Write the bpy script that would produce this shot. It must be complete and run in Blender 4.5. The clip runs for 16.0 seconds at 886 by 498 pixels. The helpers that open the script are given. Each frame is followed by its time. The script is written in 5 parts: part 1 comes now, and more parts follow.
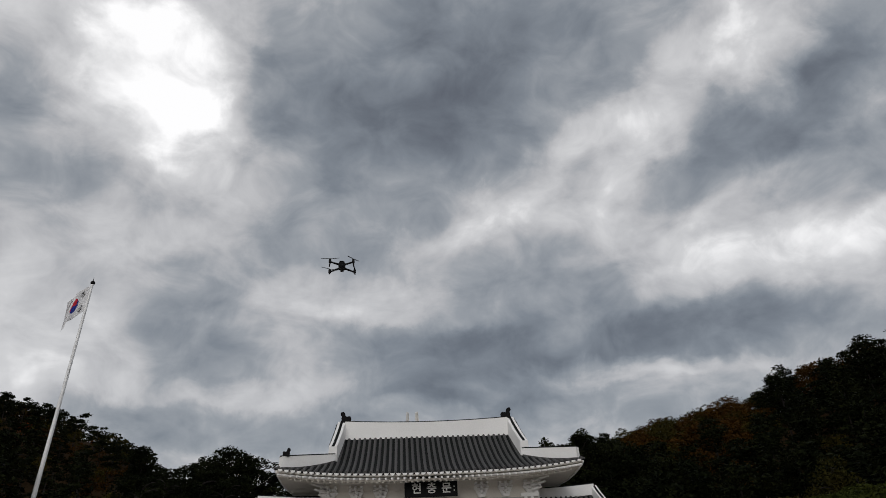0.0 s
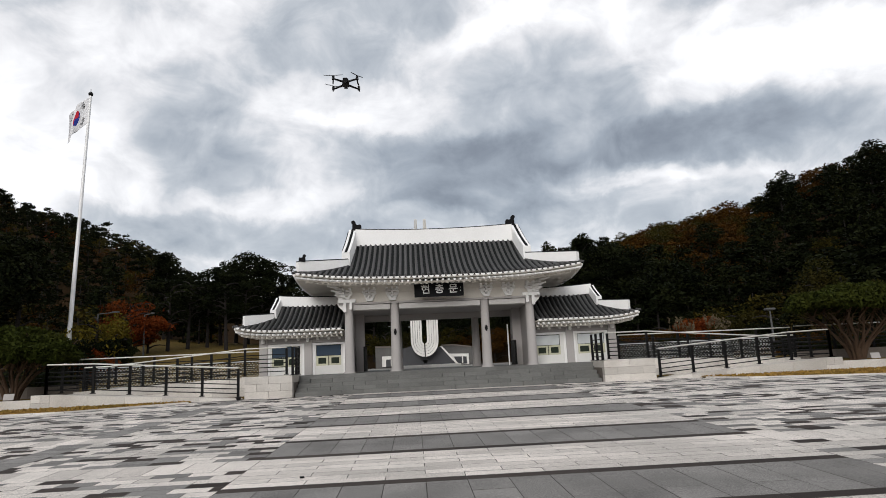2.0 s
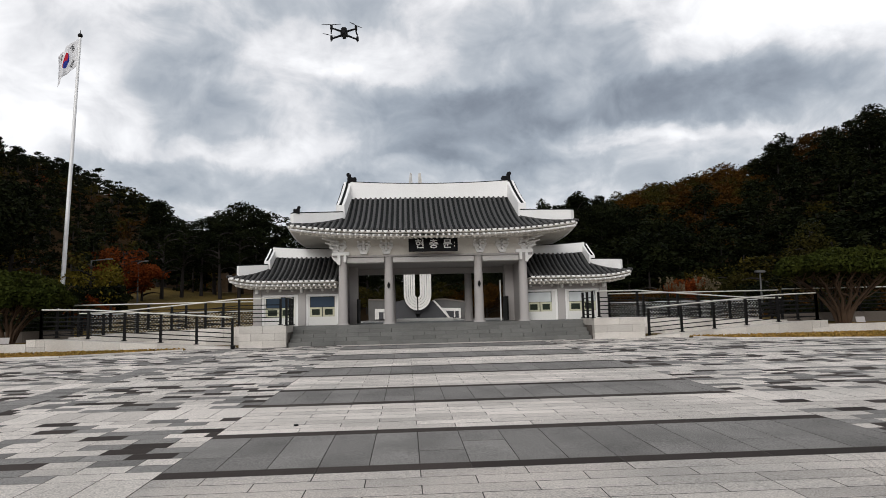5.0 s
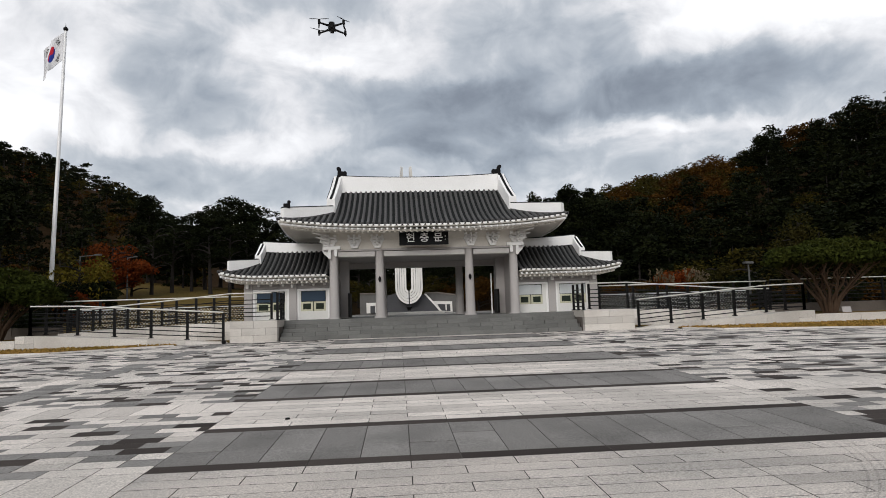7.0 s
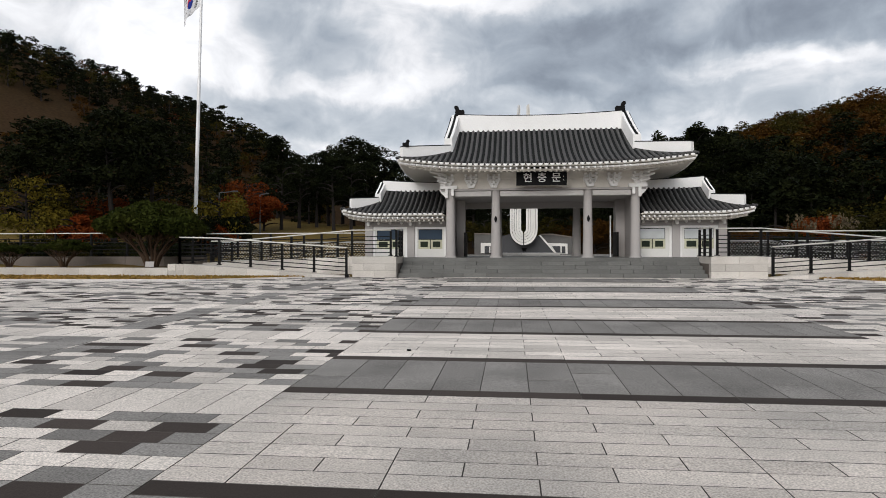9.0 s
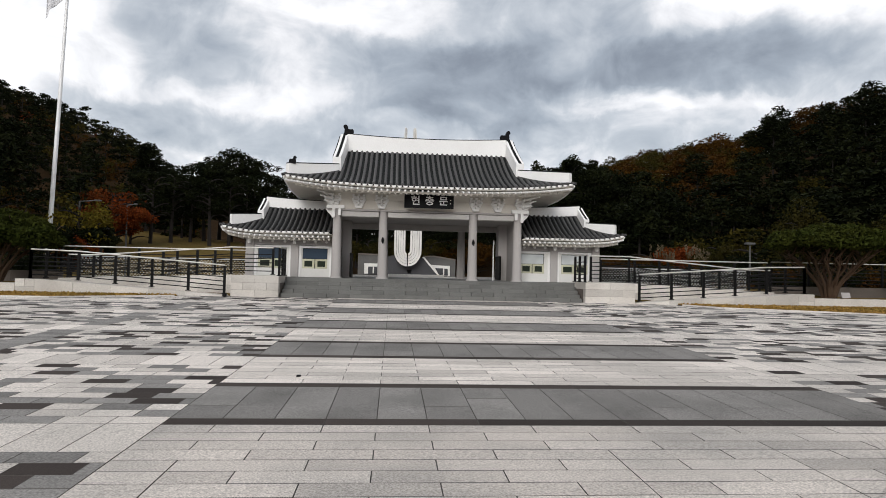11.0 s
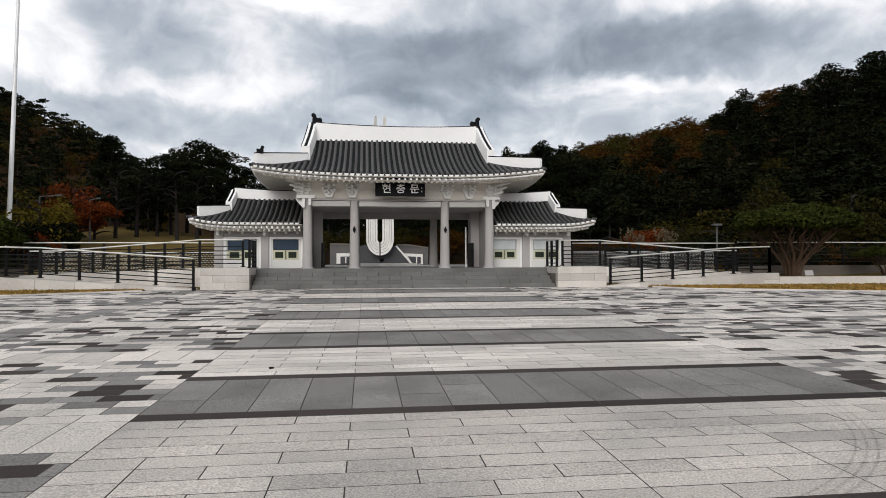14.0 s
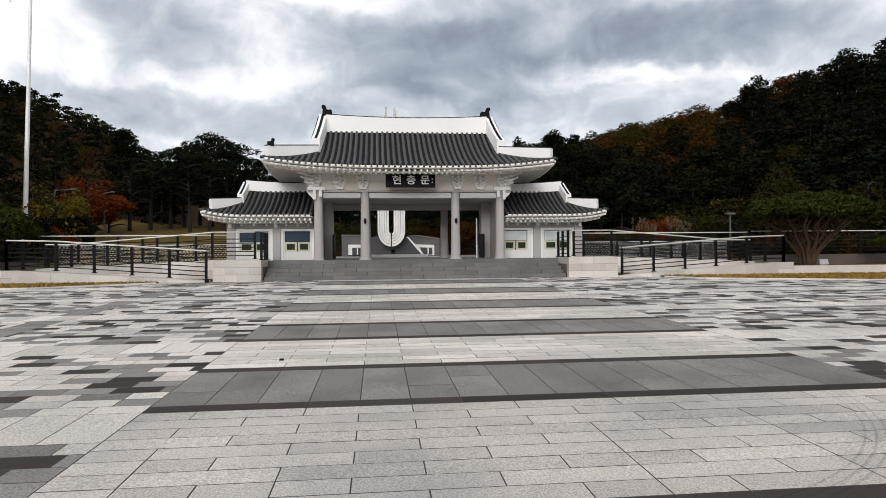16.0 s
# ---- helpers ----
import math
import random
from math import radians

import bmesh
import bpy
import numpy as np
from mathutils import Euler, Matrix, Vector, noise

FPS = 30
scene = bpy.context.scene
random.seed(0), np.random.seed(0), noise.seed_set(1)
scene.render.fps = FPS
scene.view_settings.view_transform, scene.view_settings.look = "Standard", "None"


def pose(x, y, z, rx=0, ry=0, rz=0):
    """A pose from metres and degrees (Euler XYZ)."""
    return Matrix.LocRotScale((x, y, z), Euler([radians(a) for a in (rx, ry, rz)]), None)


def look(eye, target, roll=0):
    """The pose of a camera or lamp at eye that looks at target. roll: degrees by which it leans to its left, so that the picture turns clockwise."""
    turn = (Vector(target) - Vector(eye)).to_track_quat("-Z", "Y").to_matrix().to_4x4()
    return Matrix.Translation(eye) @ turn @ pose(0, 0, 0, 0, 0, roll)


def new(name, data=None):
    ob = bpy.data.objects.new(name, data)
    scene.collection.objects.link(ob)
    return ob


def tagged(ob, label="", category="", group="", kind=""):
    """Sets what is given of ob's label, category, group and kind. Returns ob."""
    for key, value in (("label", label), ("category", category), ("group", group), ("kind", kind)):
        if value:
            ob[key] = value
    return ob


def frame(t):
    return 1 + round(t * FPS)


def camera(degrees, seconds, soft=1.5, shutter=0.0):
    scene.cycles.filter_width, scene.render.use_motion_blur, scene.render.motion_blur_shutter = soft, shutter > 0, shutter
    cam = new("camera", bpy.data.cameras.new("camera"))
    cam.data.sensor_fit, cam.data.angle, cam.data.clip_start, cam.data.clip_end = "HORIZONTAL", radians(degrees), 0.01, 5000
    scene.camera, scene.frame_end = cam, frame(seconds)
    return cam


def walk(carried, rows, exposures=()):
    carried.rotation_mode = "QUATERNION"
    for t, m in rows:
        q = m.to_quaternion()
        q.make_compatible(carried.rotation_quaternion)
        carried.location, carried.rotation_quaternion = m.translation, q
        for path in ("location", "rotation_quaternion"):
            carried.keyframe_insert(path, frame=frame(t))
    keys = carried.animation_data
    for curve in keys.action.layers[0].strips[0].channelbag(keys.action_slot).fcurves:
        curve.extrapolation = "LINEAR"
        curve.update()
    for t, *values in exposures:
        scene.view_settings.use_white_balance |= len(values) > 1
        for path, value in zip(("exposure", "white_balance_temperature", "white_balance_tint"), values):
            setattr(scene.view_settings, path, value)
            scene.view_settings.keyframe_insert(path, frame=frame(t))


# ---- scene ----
cam = camera(70.98, 16.0, soft=0.9)
PATH = [
    (0.0, pose(0.237, 0.027, 1.498, 117.73, 2.36, -3.28)),
    (0.5, pose(0.185, 0.008, 1.551, 112.22, 2.53, -3.52)),
    (1.0, pose(0.159, -0.062, 1.585, 109.21, 2.43, -3.56)),
    (1.5, pose(0.229, -0.106, 1.592, 104.55, 2.58, -2.95)),
    (2.0, pose(0.228, -0.107, 1.572, 100.18, 2.65, -2.60)),
    (2.5, pose(0.222, -0.110, 1.574, 97.37, 2.45, -2.77)),
    (3.0, pose(0.213, -0.125, 1.576, 97.23, 2.23, -3.39)),
    (3.5, pose(0.206, -0.139, 1.591, 100.50, 2.10, -3.11)),
    (4.0, pose(0.204, -0.128, 1.589, 100.21, 1.78, -3.48)),
    (4.5, pose(0.205, -0.140, 1.597, 101.21, 1.77, -4.95)),
    (5.0, pose(0.208, -0.126, 1.589, 95.98, 1.34, -3.33)),
    (5.2, pose(0.198, -0.123, 1.579, 95.06, 1.01, -2.30)),
    (7.3, pose(0.232, -0.179, 1.584, 95.37, 1.85, -4.19)),
    (7.5, pose(0.224, -0.174, 1.583, 95.30, 1.76, -2.97)),
    (8.0, pose(0.231, -0.156, 1.582, 94.67, 1.63, -0.11)),
    (8.5, pose(0.220, -0.131, 1.563, 92.74, 1.68, 3.48)),
    (9.0, pose(0.138, -0.110, 1.562, 90.07, 0.09, 6.30)),
    (9.5, pose(-0.021, -0.127, 1.608, 91.19, -0.15, -2.80)),
    (9.7, pose(-0.060, -0.131, 1.609, 91.77, -1.00, -3.53)),
    (11.8, pose(-0.064, 0.003, 1.593, 92.03, -0.08, -5.82)),
    (12.0, pose(-0.063, -0.006, 1.591, 91.62, 0.48, -6.10)),
    (12.5, pose(-0.059, 0.005, 1.590, 92.26, 0.42, -5.75)),
    (13.0, pose(-0.055, -0.004, 1.594, 92.06, 0.35, -5.53)),
    (13.5, pose(-0.049, -0.002, 1.586, 91.23, 0.58, -5.86)),
    (14.0, pose(-0.048, 0.014, 1.585, 90.98, 0.15, -7.07)),
    (14.5, pose(-0.038, 0.008, 1.604, 94.76, -0.59, -7.78)),
    (15.0, pose(-0.054, 0.007, 1.584, 90.04, -0.34, -4.83)),
    (15.5, pose(-0.048, 0.018, 1.582, 89.36, 0.03, -4.84)),
    (16.0, pose(-0.000, 0.000, 1.600, 90.12, 0.49, -5.97)),
]
walk(cam, PATH, exposures=[(0.0, -0.84), (0.5, -0.70), (1.0, -0.47), (1.5, -0.09), (2.0, -0.02), (5.0, -0.12), (9.0, 0.02), (12.0, 0.07), (14.5, 0.03), (16.0, 0.14)])

# ---- sky and sun ----
world = bpy.data.worlds.new("overcast_sky")
scene.world = world
world.use_nodes = True
WN = world.node_tree
WN.nodes.clear()


def wnode(kind, **props):
    n = WN.nodes.new(kind)
    for k, v in props.items():
        n.inputs[k].default_value = v
    return n


def wlink(a, b):
    WN.links.new(a, b)


def wmath(op, a, b=None, c=None):
    n = WN.nodes.new("ShaderNodeMath")
    n.operation = op
    for i, v in enumerate((a, b, c)):
        if v is None:
            continue
        if isinstance(v, (int, float)):
            n.inputs[i].default_value = v
        else:
            wlink(v, n.inputs[i])
    return n.outputs[0]




def wmix(fac, a, b):
    n = WN.nodes.new("ShaderNodeMix")
    n.data_type = "RGBA"
    for sock, v in ((n.inputs["Factor"], fac), (n.inputs["A"], a), (n.inputs["B"], b)):
        if isinstance(v, (tuple, int, float)):
            sock.default_value = v
        else:
            wlink(v, sock)
    return n.outputs["Result"]




def smooth_range(v, lo, hi, to_lo=0.0, to_hi=1.0):
    n = WN.nodes.new("ShaderNodeMapRange")
    n.interpolation_type = "SMOOTHSTEP"
    wlink(v, n.inputs["Value"])
    for k, val in (("From Min", lo), ("From Max", hi), ("To Min", to_lo), ("To Max", to_hi)):
        n.inputs[k].default_value = val
    return n.outputs["Result"]


geo = wnode("ShaderNodeTexCoord")
DIR = geo.outputs["Generated"]
sep = WN.nodes.new("ShaderNodeSeparateXYZ")
wlink(DIR, sep.inputs[0])
# the cloud layer: directions laid out on a flat sheet overhead
lift = wmath("ADD", wmath("MAXIMUM", sep.outputs[2], 0.0), 0.34)
flat = WN.nodes.new("ShaderNodeCombineXYZ")
wlink(wmath("DIVIDE", sep.outputs[0], lift), flat.inputs[0])
wlink(wmath("DIVIDE", sep.outputs[1], lift), flat.inputs[1])
squash = WN.nodes.new("ShaderNodeVectorMath")
squash.operation = "MULTIPLY"
wlink(DIR, squash.inputs[0])
squash.inputs[1].default_value = (1.0, 1.0, 1.4)
fine = wnode("ShaderNodeTexNoise", Scale=4.2, Detail=7.0, Roughness=0.50, Distortion=0.35)
wlink(squash.outputs[0], fine.inputs["Vector"])
puffs = wnode("ShaderNodeTexNoise", Scale=11.0, Detail=6.0, Roughness=0.56, Distortion=0.5)
wlink(squash.outputs[0], puffs.inputs["Vector"])
streak = wnode("ShaderNodeTexNoise", Scale=1.5, Detail=6.0, Roughness=0.5, Distortion=0.2)
wlink(flat.outputs[0], streak.inputs["Vector"])
cover = wmath("ADD", wmath("MULTIPLY", fine.outputs["Fac"], 0.58), wmath("MULTIPLY", streak.outputs["Fac"], 0.16))
cover = wmath("ADD", cover, wmath("MULTIPLY", puffs.outputs["Fac"], 0.46))
cover = wmath("SUBTRACT", cover, 0.165)
# ragged outlines for the masses: a wide bend and a fine curl
def bend(vec, scale, detail, amount):
    n = wnode("ShaderNodeTexNoise", Scale=scale, Detail=detail, Roughness=0.58)
    wlink(vec, n.inputs["Vector"])
    shift = WN.nodes.new("ShaderNodeVectorMath")
    shift.operation = "MULTIPLY_ADD"
    wlink(n.outputs["Color"], shift.inputs[0])
    shift.inputs[1].default_value, shift.inputs[2].default_value = (amount,) * 3, (-amount / 2,) * 3
    bent = WN.nodes.new("ShaderNodeVectorMath")
    bent.operation = "ADD"
    wlink(vec, bent.inputs[0])
    wlink(shift.outputs[0], bent.inputs[1])
    unit = WN.nodes.new("ShaderNodeVectorMath")
    unit.operation = "NORMALIZE"
    wlink(bent.outputs[0], unit.inputs[0])
    return unit.outputs[0]


RAGGED = bend(bend(DIR, 4.0, 3.0, 0.13), 13.0, 6.0, 0.075)
# bearing, height angle, half width, half height, tilt, weight
MASSES = [(-0.2, 46.9, 18.8, 8.5, -2, 1.2), (2.2, 36.6, 10.4, 5.7, -2, 1.0), (-30.1, 29.9, 8.9, 2.6, 6, 0.45), (-36.5, 34.4, 6.8, 4.2, 8, 0.6), (-7.9, 27.7, 6.8, 3.1, 3, 0.4), (-17.4, 18.4, 6.2, 2.9, -2, 0.8), (4.9, 16.9, 8.9, 3.1, -2, 1.1), (16.8, 18.5, 10.4, 2.9, 3, 0.9), (26.7, 17.6, 8.9, 2.3, 1, 0.9),
          (14.4, 24.9, 6.8, 3.4, -2, 0.7), (35.9, 32.5, 10.4, 2.6, 25, 1.2), (45.4, 33.2, 5.7, 3.1, 28, 0.6), (38.6, 26.4, 5.7, 2.1, 13, 0.7), (38.0, 16.8, 10.4, 2.3, 3, 0.6), (-16.1, 11.9, 13.5, 1.6, -2, 0.8), (7.3, 13.6, 12.5, 1.3, 1, 0.6)]
# the thin bright places between them
THIN = [(-25.9, 40.8, 4.7, 7.8, -27, 1.9), (-33.7, 41.3, 8.9, 4.2, -2, 0.95), (-19.7, 35.9, 3.1, 4.7, -32, 0.9), (-3.8, 23.0, 6.8, 2.0, -2, 0.75), (39.7, 38.2, 2.9, 3.1, -2, 1.5), (31.7, 39.2, 6.8, 2.6, 33, 0.9), (15.1, 33.6, 8.9, 1.8, 33, 0.6), (26.8, 32.6, 3.1, 4.7, -2, 0.4), (37.9, 23.0, 12.0, 2.1, 3, 0.65),
        (23.5, 26.2, 5.7, 2.3, 8, 0.6), (-24.4, 27.8, 5.7, 2.1, -2, 0.5), (-25.6, 18.3, 3.6, 4.2, -2, 0.4), (-11.7, 15.1, 7.8, 0.9, -2, 0.3), (21.8, 15.2, 9.4, 1.0, -5, 0.55), (0.5, 13.1, 5.7, 0.7, -2, 0.3), (8.1, 30.7, 3.6, 2.1, -2, 0.4)]
place = WN.nodes.new("ShaderNodeSeparateXYZ")
wlink(RAGGED, place.inputs[0])
BEARING = wmath("ARCTAN2", place.outputs[0], place.outputs[1])
RISE = wmath("ARCSINE", place.outputs[2])
for sign, rows in ((0.17, MASSES), (-0.165, THIN)):
    for az, el, wide, high, tilt, weight in rows:
        dx = wmath("MULTIPLY", wmath("SUBTRACT", BEARING, radians(az)), math.cos(radians(el)))
        dz = wmath("SUBTRACT", RISE, radians(el))
        c, k = math.cos(radians(tilt)), math.sin(radians(tilt))
        across = wmath("ADD", wmath("MULTIPLY", dx, c / radians(wide)), wmath("MULTIPLY", dz, k / radians(wide)))
        above = wmath("ADD", wmath("MULTIPLY", dx, -k / radians(high)), wmath("MULTIPLY", dz, c / radians(high)))
        away = wmath("ADD", wmath("MULTIPLY", across, across), wmath("MULTIPLY", above, above))
        cover = wmath("ADD", cover, smooth_range(away, 0.1, 2.3, sign * weight, 0.0))
ramp = WN.nodes.new("ShaderNodeValToRGB")
wlink(cover, ramp.inputs["Fac"])
stops = ramp.color_ramp.elements
stops[0].position, stops[0].color = 0.10, (1.9, 1.89, 1.9, 1)
stops[1].position, stops[1].color = 0.93, (0.17, 0.185, 0.23, 1)
for pos, col in ((0.26, (1.18, 1.18, 1.20, 1)), (0.40, (0.86, 0.865, 0.895, 1)), (0.51, (0.578, 0.616, 0.668, 1)), (0.64, (0.385, 0.43, 0.492, 1)), (0.77, (0.265, 0.298, 0.352, 1))):
    stops.new(pos).color = col
sky = WN.nodes.new("ShaderNodeTexSky")
sky.sky_type = "NISHITA"
sky.sun_disc = False
sky.sun_elevation, sky.sun_rotation = radians(26), radians(197)
pale = WN.nodes.new("ShaderNodeVectorMath")
pale.operation = "SCALE"
wlink(sky.outputs[0], pale.inputs[0])
pale.inputs["Scale"].default_value = 0.12
clouds = wmix(0.93, pale.outputs[0], ramp.outputs["Color"])
back = wnode("ShaderNodeBackground", Strength=1.0)
wlink(clouds, back.inputs["Color"])
out = WN.nodes.new("ShaderNodeOutputWorld")
wlink(back.outputs[0], out.inputs["Surface"])

sun = new("sun", bpy.data.lights.new("sun", "SUN"))
sun.data.energy, sun.data.angle, sun.data.color = 1.5, radians(35), (1.0, 0.97, 0.93)
sun.matrix_world = look((-25, -60, 40), (0, 20, 0))

# ---- materials ----


def material(name, color, rough=0.7, metal=0.0, spread=0.12, grain=30.0, stain=1.2, bump=0.15, hue=None, random_tone=0.0, stain_amount=0.5, gloss=0.35):
    """A surface with fine grain, larger stains and relief. hue: a second colour into which it drifts; random_tone: change from piece to piece."""
    m = bpy.data.materials.new(name)
    m.use_nodes = True
    t = m.node_tree
    b = t.nodes["Principled BSDF"]
    b.inputs["Roughness"].default_value, b.inputs["Metallic"].default_value = rough, metal
    b.inputs["Specular IOR Level"].default_value = gloss
    co = t.nodes.new("ShaderNodeTexCoord")
    fine_n, wide_n = t.nodes.new("ShaderNodeTexNoise"), t.nodes.new("ShaderNodeTexNoise")
    for n, s, d in ((fine_n, grain, 6.0), (wide_n, stain, 5.0)):
        n.inputs["Scale"].default_value, n.inputs["Detail"].default_value = s, d
        t.links.new(co.outputs["Object"], n.inputs["Vector"])
    second = hue or tuple(c * 0.6 for c in color)
    mix = t.nodes.new("ShaderNodeMix")
    mix.data_type = "RGBA"
    mix.inputs["A"].default_value, mix.inputs["B"].default_value = (*color, 1), (*second, 1)
    rng = t.nodes.new("ShaderNodeMapRange")
    rng.inputs["From Min"].default_value, rng.inputs["From Max"].default_value = 0.42, 0.72
    rng.inputs["To Max"].default_value = stain_amount
    t.links.new(wide_n.outputs["Fac"], rng.inputs["Value"])
    t.links.new(rng.outputs["Result"], mix.inputs["Factor"])
    tone = t.nodes.new("ShaderNodeMapRange")
    tone.inputs["From Min"].default_value, tone.inputs["From Max"].default_value = 0.25, 0.75
    tone.inputs["To Min"].default_value, tone.inputs["To Max"].default_value = 1 - spread, 1 + spread
    t.links.new(fine_n.outputs["Fac"], tone.inputs["Value"])
    value = tone.outputs["Result"]
    if random_tone:
        info, gm = t.nodes.new("ShaderNodeObjectInfo"), t.nodes.new("ShaderNodeNewGeometry")
        add = t.nodes.new("ShaderNodeMath")
        add.operation = "ADD"
        t.links.new(info.outputs["Random"], add.inputs[0])
        t.links.new(gm.outputs["Random Per Island"], add.inputs[1])
        fr = t.nodes.new("ShaderNodeMath")
        fr.operation = "FRACT"
        t.links.new(add.outputs[0], fr.inputs[0])
        vary = t.nodes.new("ShaderNodeMapRange")
        vary.inputs["To Min"].default_value, vary.inputs["To Max"].default_value = 1 - random_tone, 1 + random_tone
        t.links.new(fr.outputs[0], vary.inputs["Value"])
        mul = t.nodes.new("ShaderNodeMath")
        mul.operation = "MULTIPLY"
        t.links.new(value, mul.inputs[0])
        t.links.new(vary.outputs["Result"], mul.inputs[1])
        value = mul.outputs[0]
    sc = t.nodes.new("ShaderNodeVectorMath")
    sc.operation = "SCALE"
    t.links.new(mix.outputs["Result"], sc.inputs[0])
    t.links.new(value, sc.inputs["Scale"])
    t.links.new(sc.outputs[0], b.inputs["Base Color"])
    if bump:
        bp = t.nodes.new("ShaderNodeBump")
        bp.inputs["Strength"].default_value, bp.inputs["Distance"].default_value = bump, 0.02
        t.links.new(fine_n.outputs["Fac"], bp.inputs["Height"])
        t.links.new(bp.outputs[0], b.inputs["Normal"])
    return m


def clear_glass(name, tint, rough=0.03):
    m = bpy.data.materials.new(name)
    m.use_nodes = True
    b = m.node_tree.nodes["Principled BSDF"]
    b.inputs["Base Color"].default_value = (*tint, 1)
    b.inputs["Roughness"].default_value = rough
    b.inputs["Specular IOR Level"].default_value = 0.9
    return m


STONE_LIGHT = material("pale_granite_paving", (0.635, 0.58, 0.53), 0.8, grain=62, stain=0.55, hue=(0.42, 0.395, 0.36), random_tone=0.17, bump=0.12, spread=0.5, stain_amount=0.8, gloss=0.12)
STONE_WORN = material("worn_flamed_granite_paving", (0.53, 0.482, 0.438), 0.85, grain=70, stain=0.42, hue=(0.262, 0.254, 0.238), random_tone=0.12, bump=0.2, spread=0.5, stain_amount=1.0, gloss=0.1)
STONE_MID = material("grey_granite_paving", (0.225, 0.214, 0.201), 0.8, grain=62, stain=1.1, random_tone=0.12, bump=0.12, spread=0.5, stain_amount=0.8, gloss=0.12)
STONE_GREY = material("mid_grey_granite_tile", (0.236, 0.225, 0.212), 0.8, grain=62, stain=1.1, random_tone=0.2, bump=0.12, spread=0.5, stain_amount=0.6, gloss=0.12)
STONE_DARK = material("dark_basalt_paving", (0.046, 0.037, 0.033), 0.8, grain=90, stain=0.8, hue=(0.060, 0.050, 0.044), random_tone=0.3, bump=0.1, spread=0.25, gloss=0.1)
JOINT = material("dark_paving_joint", (0.115, 0.107, 0.098), 0.95, gloss=0.05)
STEP_STONE = material("dark_grey_step_granite", (0.158, 0.157, 0.148), 0.75, grain=40, stain=1.0, random_tone=0.12, spread=0.3)
WALL_STONE = material("cream_granite_block", (0.60, 0.565, 0.52), 0.8, grain=35, stain=0.8, hue=(0.44, 0.40, 0.36), random_tone=0.15, spread=0.2, stain_amount=0.7)
WALL_BROWN = material("weathered_grey_brown_stone", (0.17, 0.145, 0.125), 0.85, grain=30, stain=0.8, hue=(0.10, 0.085, 0.075), random_tone=0.12, spread=0.25)
BEAM_GREY = material("pale_grey_painted_beam", (0.56, 0.54, 0.52), 0.7, grain=18, stain=0.8, spread=0.05, stain_amount=0.25)
MEMORIAL_GREY = material("grey_memorial_granite", (0.125, 0.12, 0.115), 0.7, grain=25, stain=1.0, spread=0.15, random_tone=0.15)
CONCRETE = material("light_grey_painted_concrete", (0.43, 0.405, 0.392), 0.75, grain=20, stain=0.7, hue=(0.36, 0.335, 0.325), spread=0.05)
PAINT_WHITE = material("white_painted_plaster", (0.90, 0.89, 0.875), 0.7, grain=18, stain=0.9, hue=(0.80, 0.79, 0.765), spread=0.04, bump=0.08)
PAINT_CREAM = material("cream_painted_plaster", (0.74, 0.70, 0.64), 0.7, grain=18, stain=0.9, hue=(0.58, 0.55, 0.48), spread=0.05, bump=0.08)
PANEL_WHITE = material("white_wall_panel", (0.76, 0.75, 0.72), 0.65, grain=14, stain=0.6, spread=0.03, stain_amount=0.15)
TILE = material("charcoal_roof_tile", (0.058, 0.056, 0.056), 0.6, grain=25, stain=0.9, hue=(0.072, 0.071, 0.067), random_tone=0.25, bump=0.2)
# near-black: trough shade painted between the cover tiles; also the dark coping tiles
TILE_AND_SHADE = material("black_tile_and_trough_shade", (0.010, 0.011, 0.011), 0.8, grain=25, stain=0.9, gloss=0.1)
ORNAMENT = material("black_glazed_ornament", (0.008, 0.008, 0.009), 0.7, grain=20, gloss=0.1)
BLACK_METAL = material("black_painted_steel", (0.007, 0.0068, 0.007), 0.55, gloss=0.12, grain=40, spread=0.2)
RAIL_METAL = material("pale_handrail_tube", (0.62, 0.60, 0.55), 0.35, metal=0.25, grain=30, spread=0.06)
POLE_METAL = material("brushed_white_pole", (0.90, 0.90, 0.90), 0.4, metal=0.1, grain=30, spread=0.04)
FLAG_WHITE = material("white_flag_cloth", (0.80, 0.80, 0.82), 0.9, grain=60, spread=0.04)
FLAG_RED = material("red_flag_cloth", (0.50, 0.02, 0.04), 0.9, grain=60)
FLAG_BLUE = material("blue_flag_cloth", (0.02, 0.04, 0.28), 0.9, grain=60)
FLAG_BLACK = material("black_flag_cloth", (0.02, 0.02, 0.02), 0.9, grain=60)
SIGN_BLACK = material("black_lacquered_board", (0.010, 0.010, 0.011), 0.6, grain=20, gloss=0.08)
LETTER = material("white_painted_letter", (0.82, 0.82, 0.80), 0.6)
FRAME_YELLOW = material("pale_yellow_window_frame", (0.60, 0.59, 0.43), 0.5, grain=20)
GLASS_BLUE = clear_glass("dim_blue_window_glass", (0.05, 0.075, 0.11))
FENCE_GREY = material("pale_grey_fence_wire", (0.6, 0.6, 0.59), 0.6, grain=30)
GLASS_DARK = clear_glass("dark_window_glass", (0.03, 0.04, 0.03))
# pale pane colour: the sky's reflection is painted in, no blind hangs there
PANE_REFLECTION = material("painted_sky_reflection_pane", (0.62, 0.65, 0.66), 0.6, spread=0.03)
MONUMENT = material("white_monument_stone", (0.80, 0.78, 0.74), 0.6, grain=25, stain=0.5, spread=0.05)
MONUMENT_DARK = material("dark_monument_stone", (0.055, 0.055, 0.06), 0.6, grain=25)
TYRE = bpy.data.materials.new("faint_tyre_rubber")
TYRE.use_nodes = True
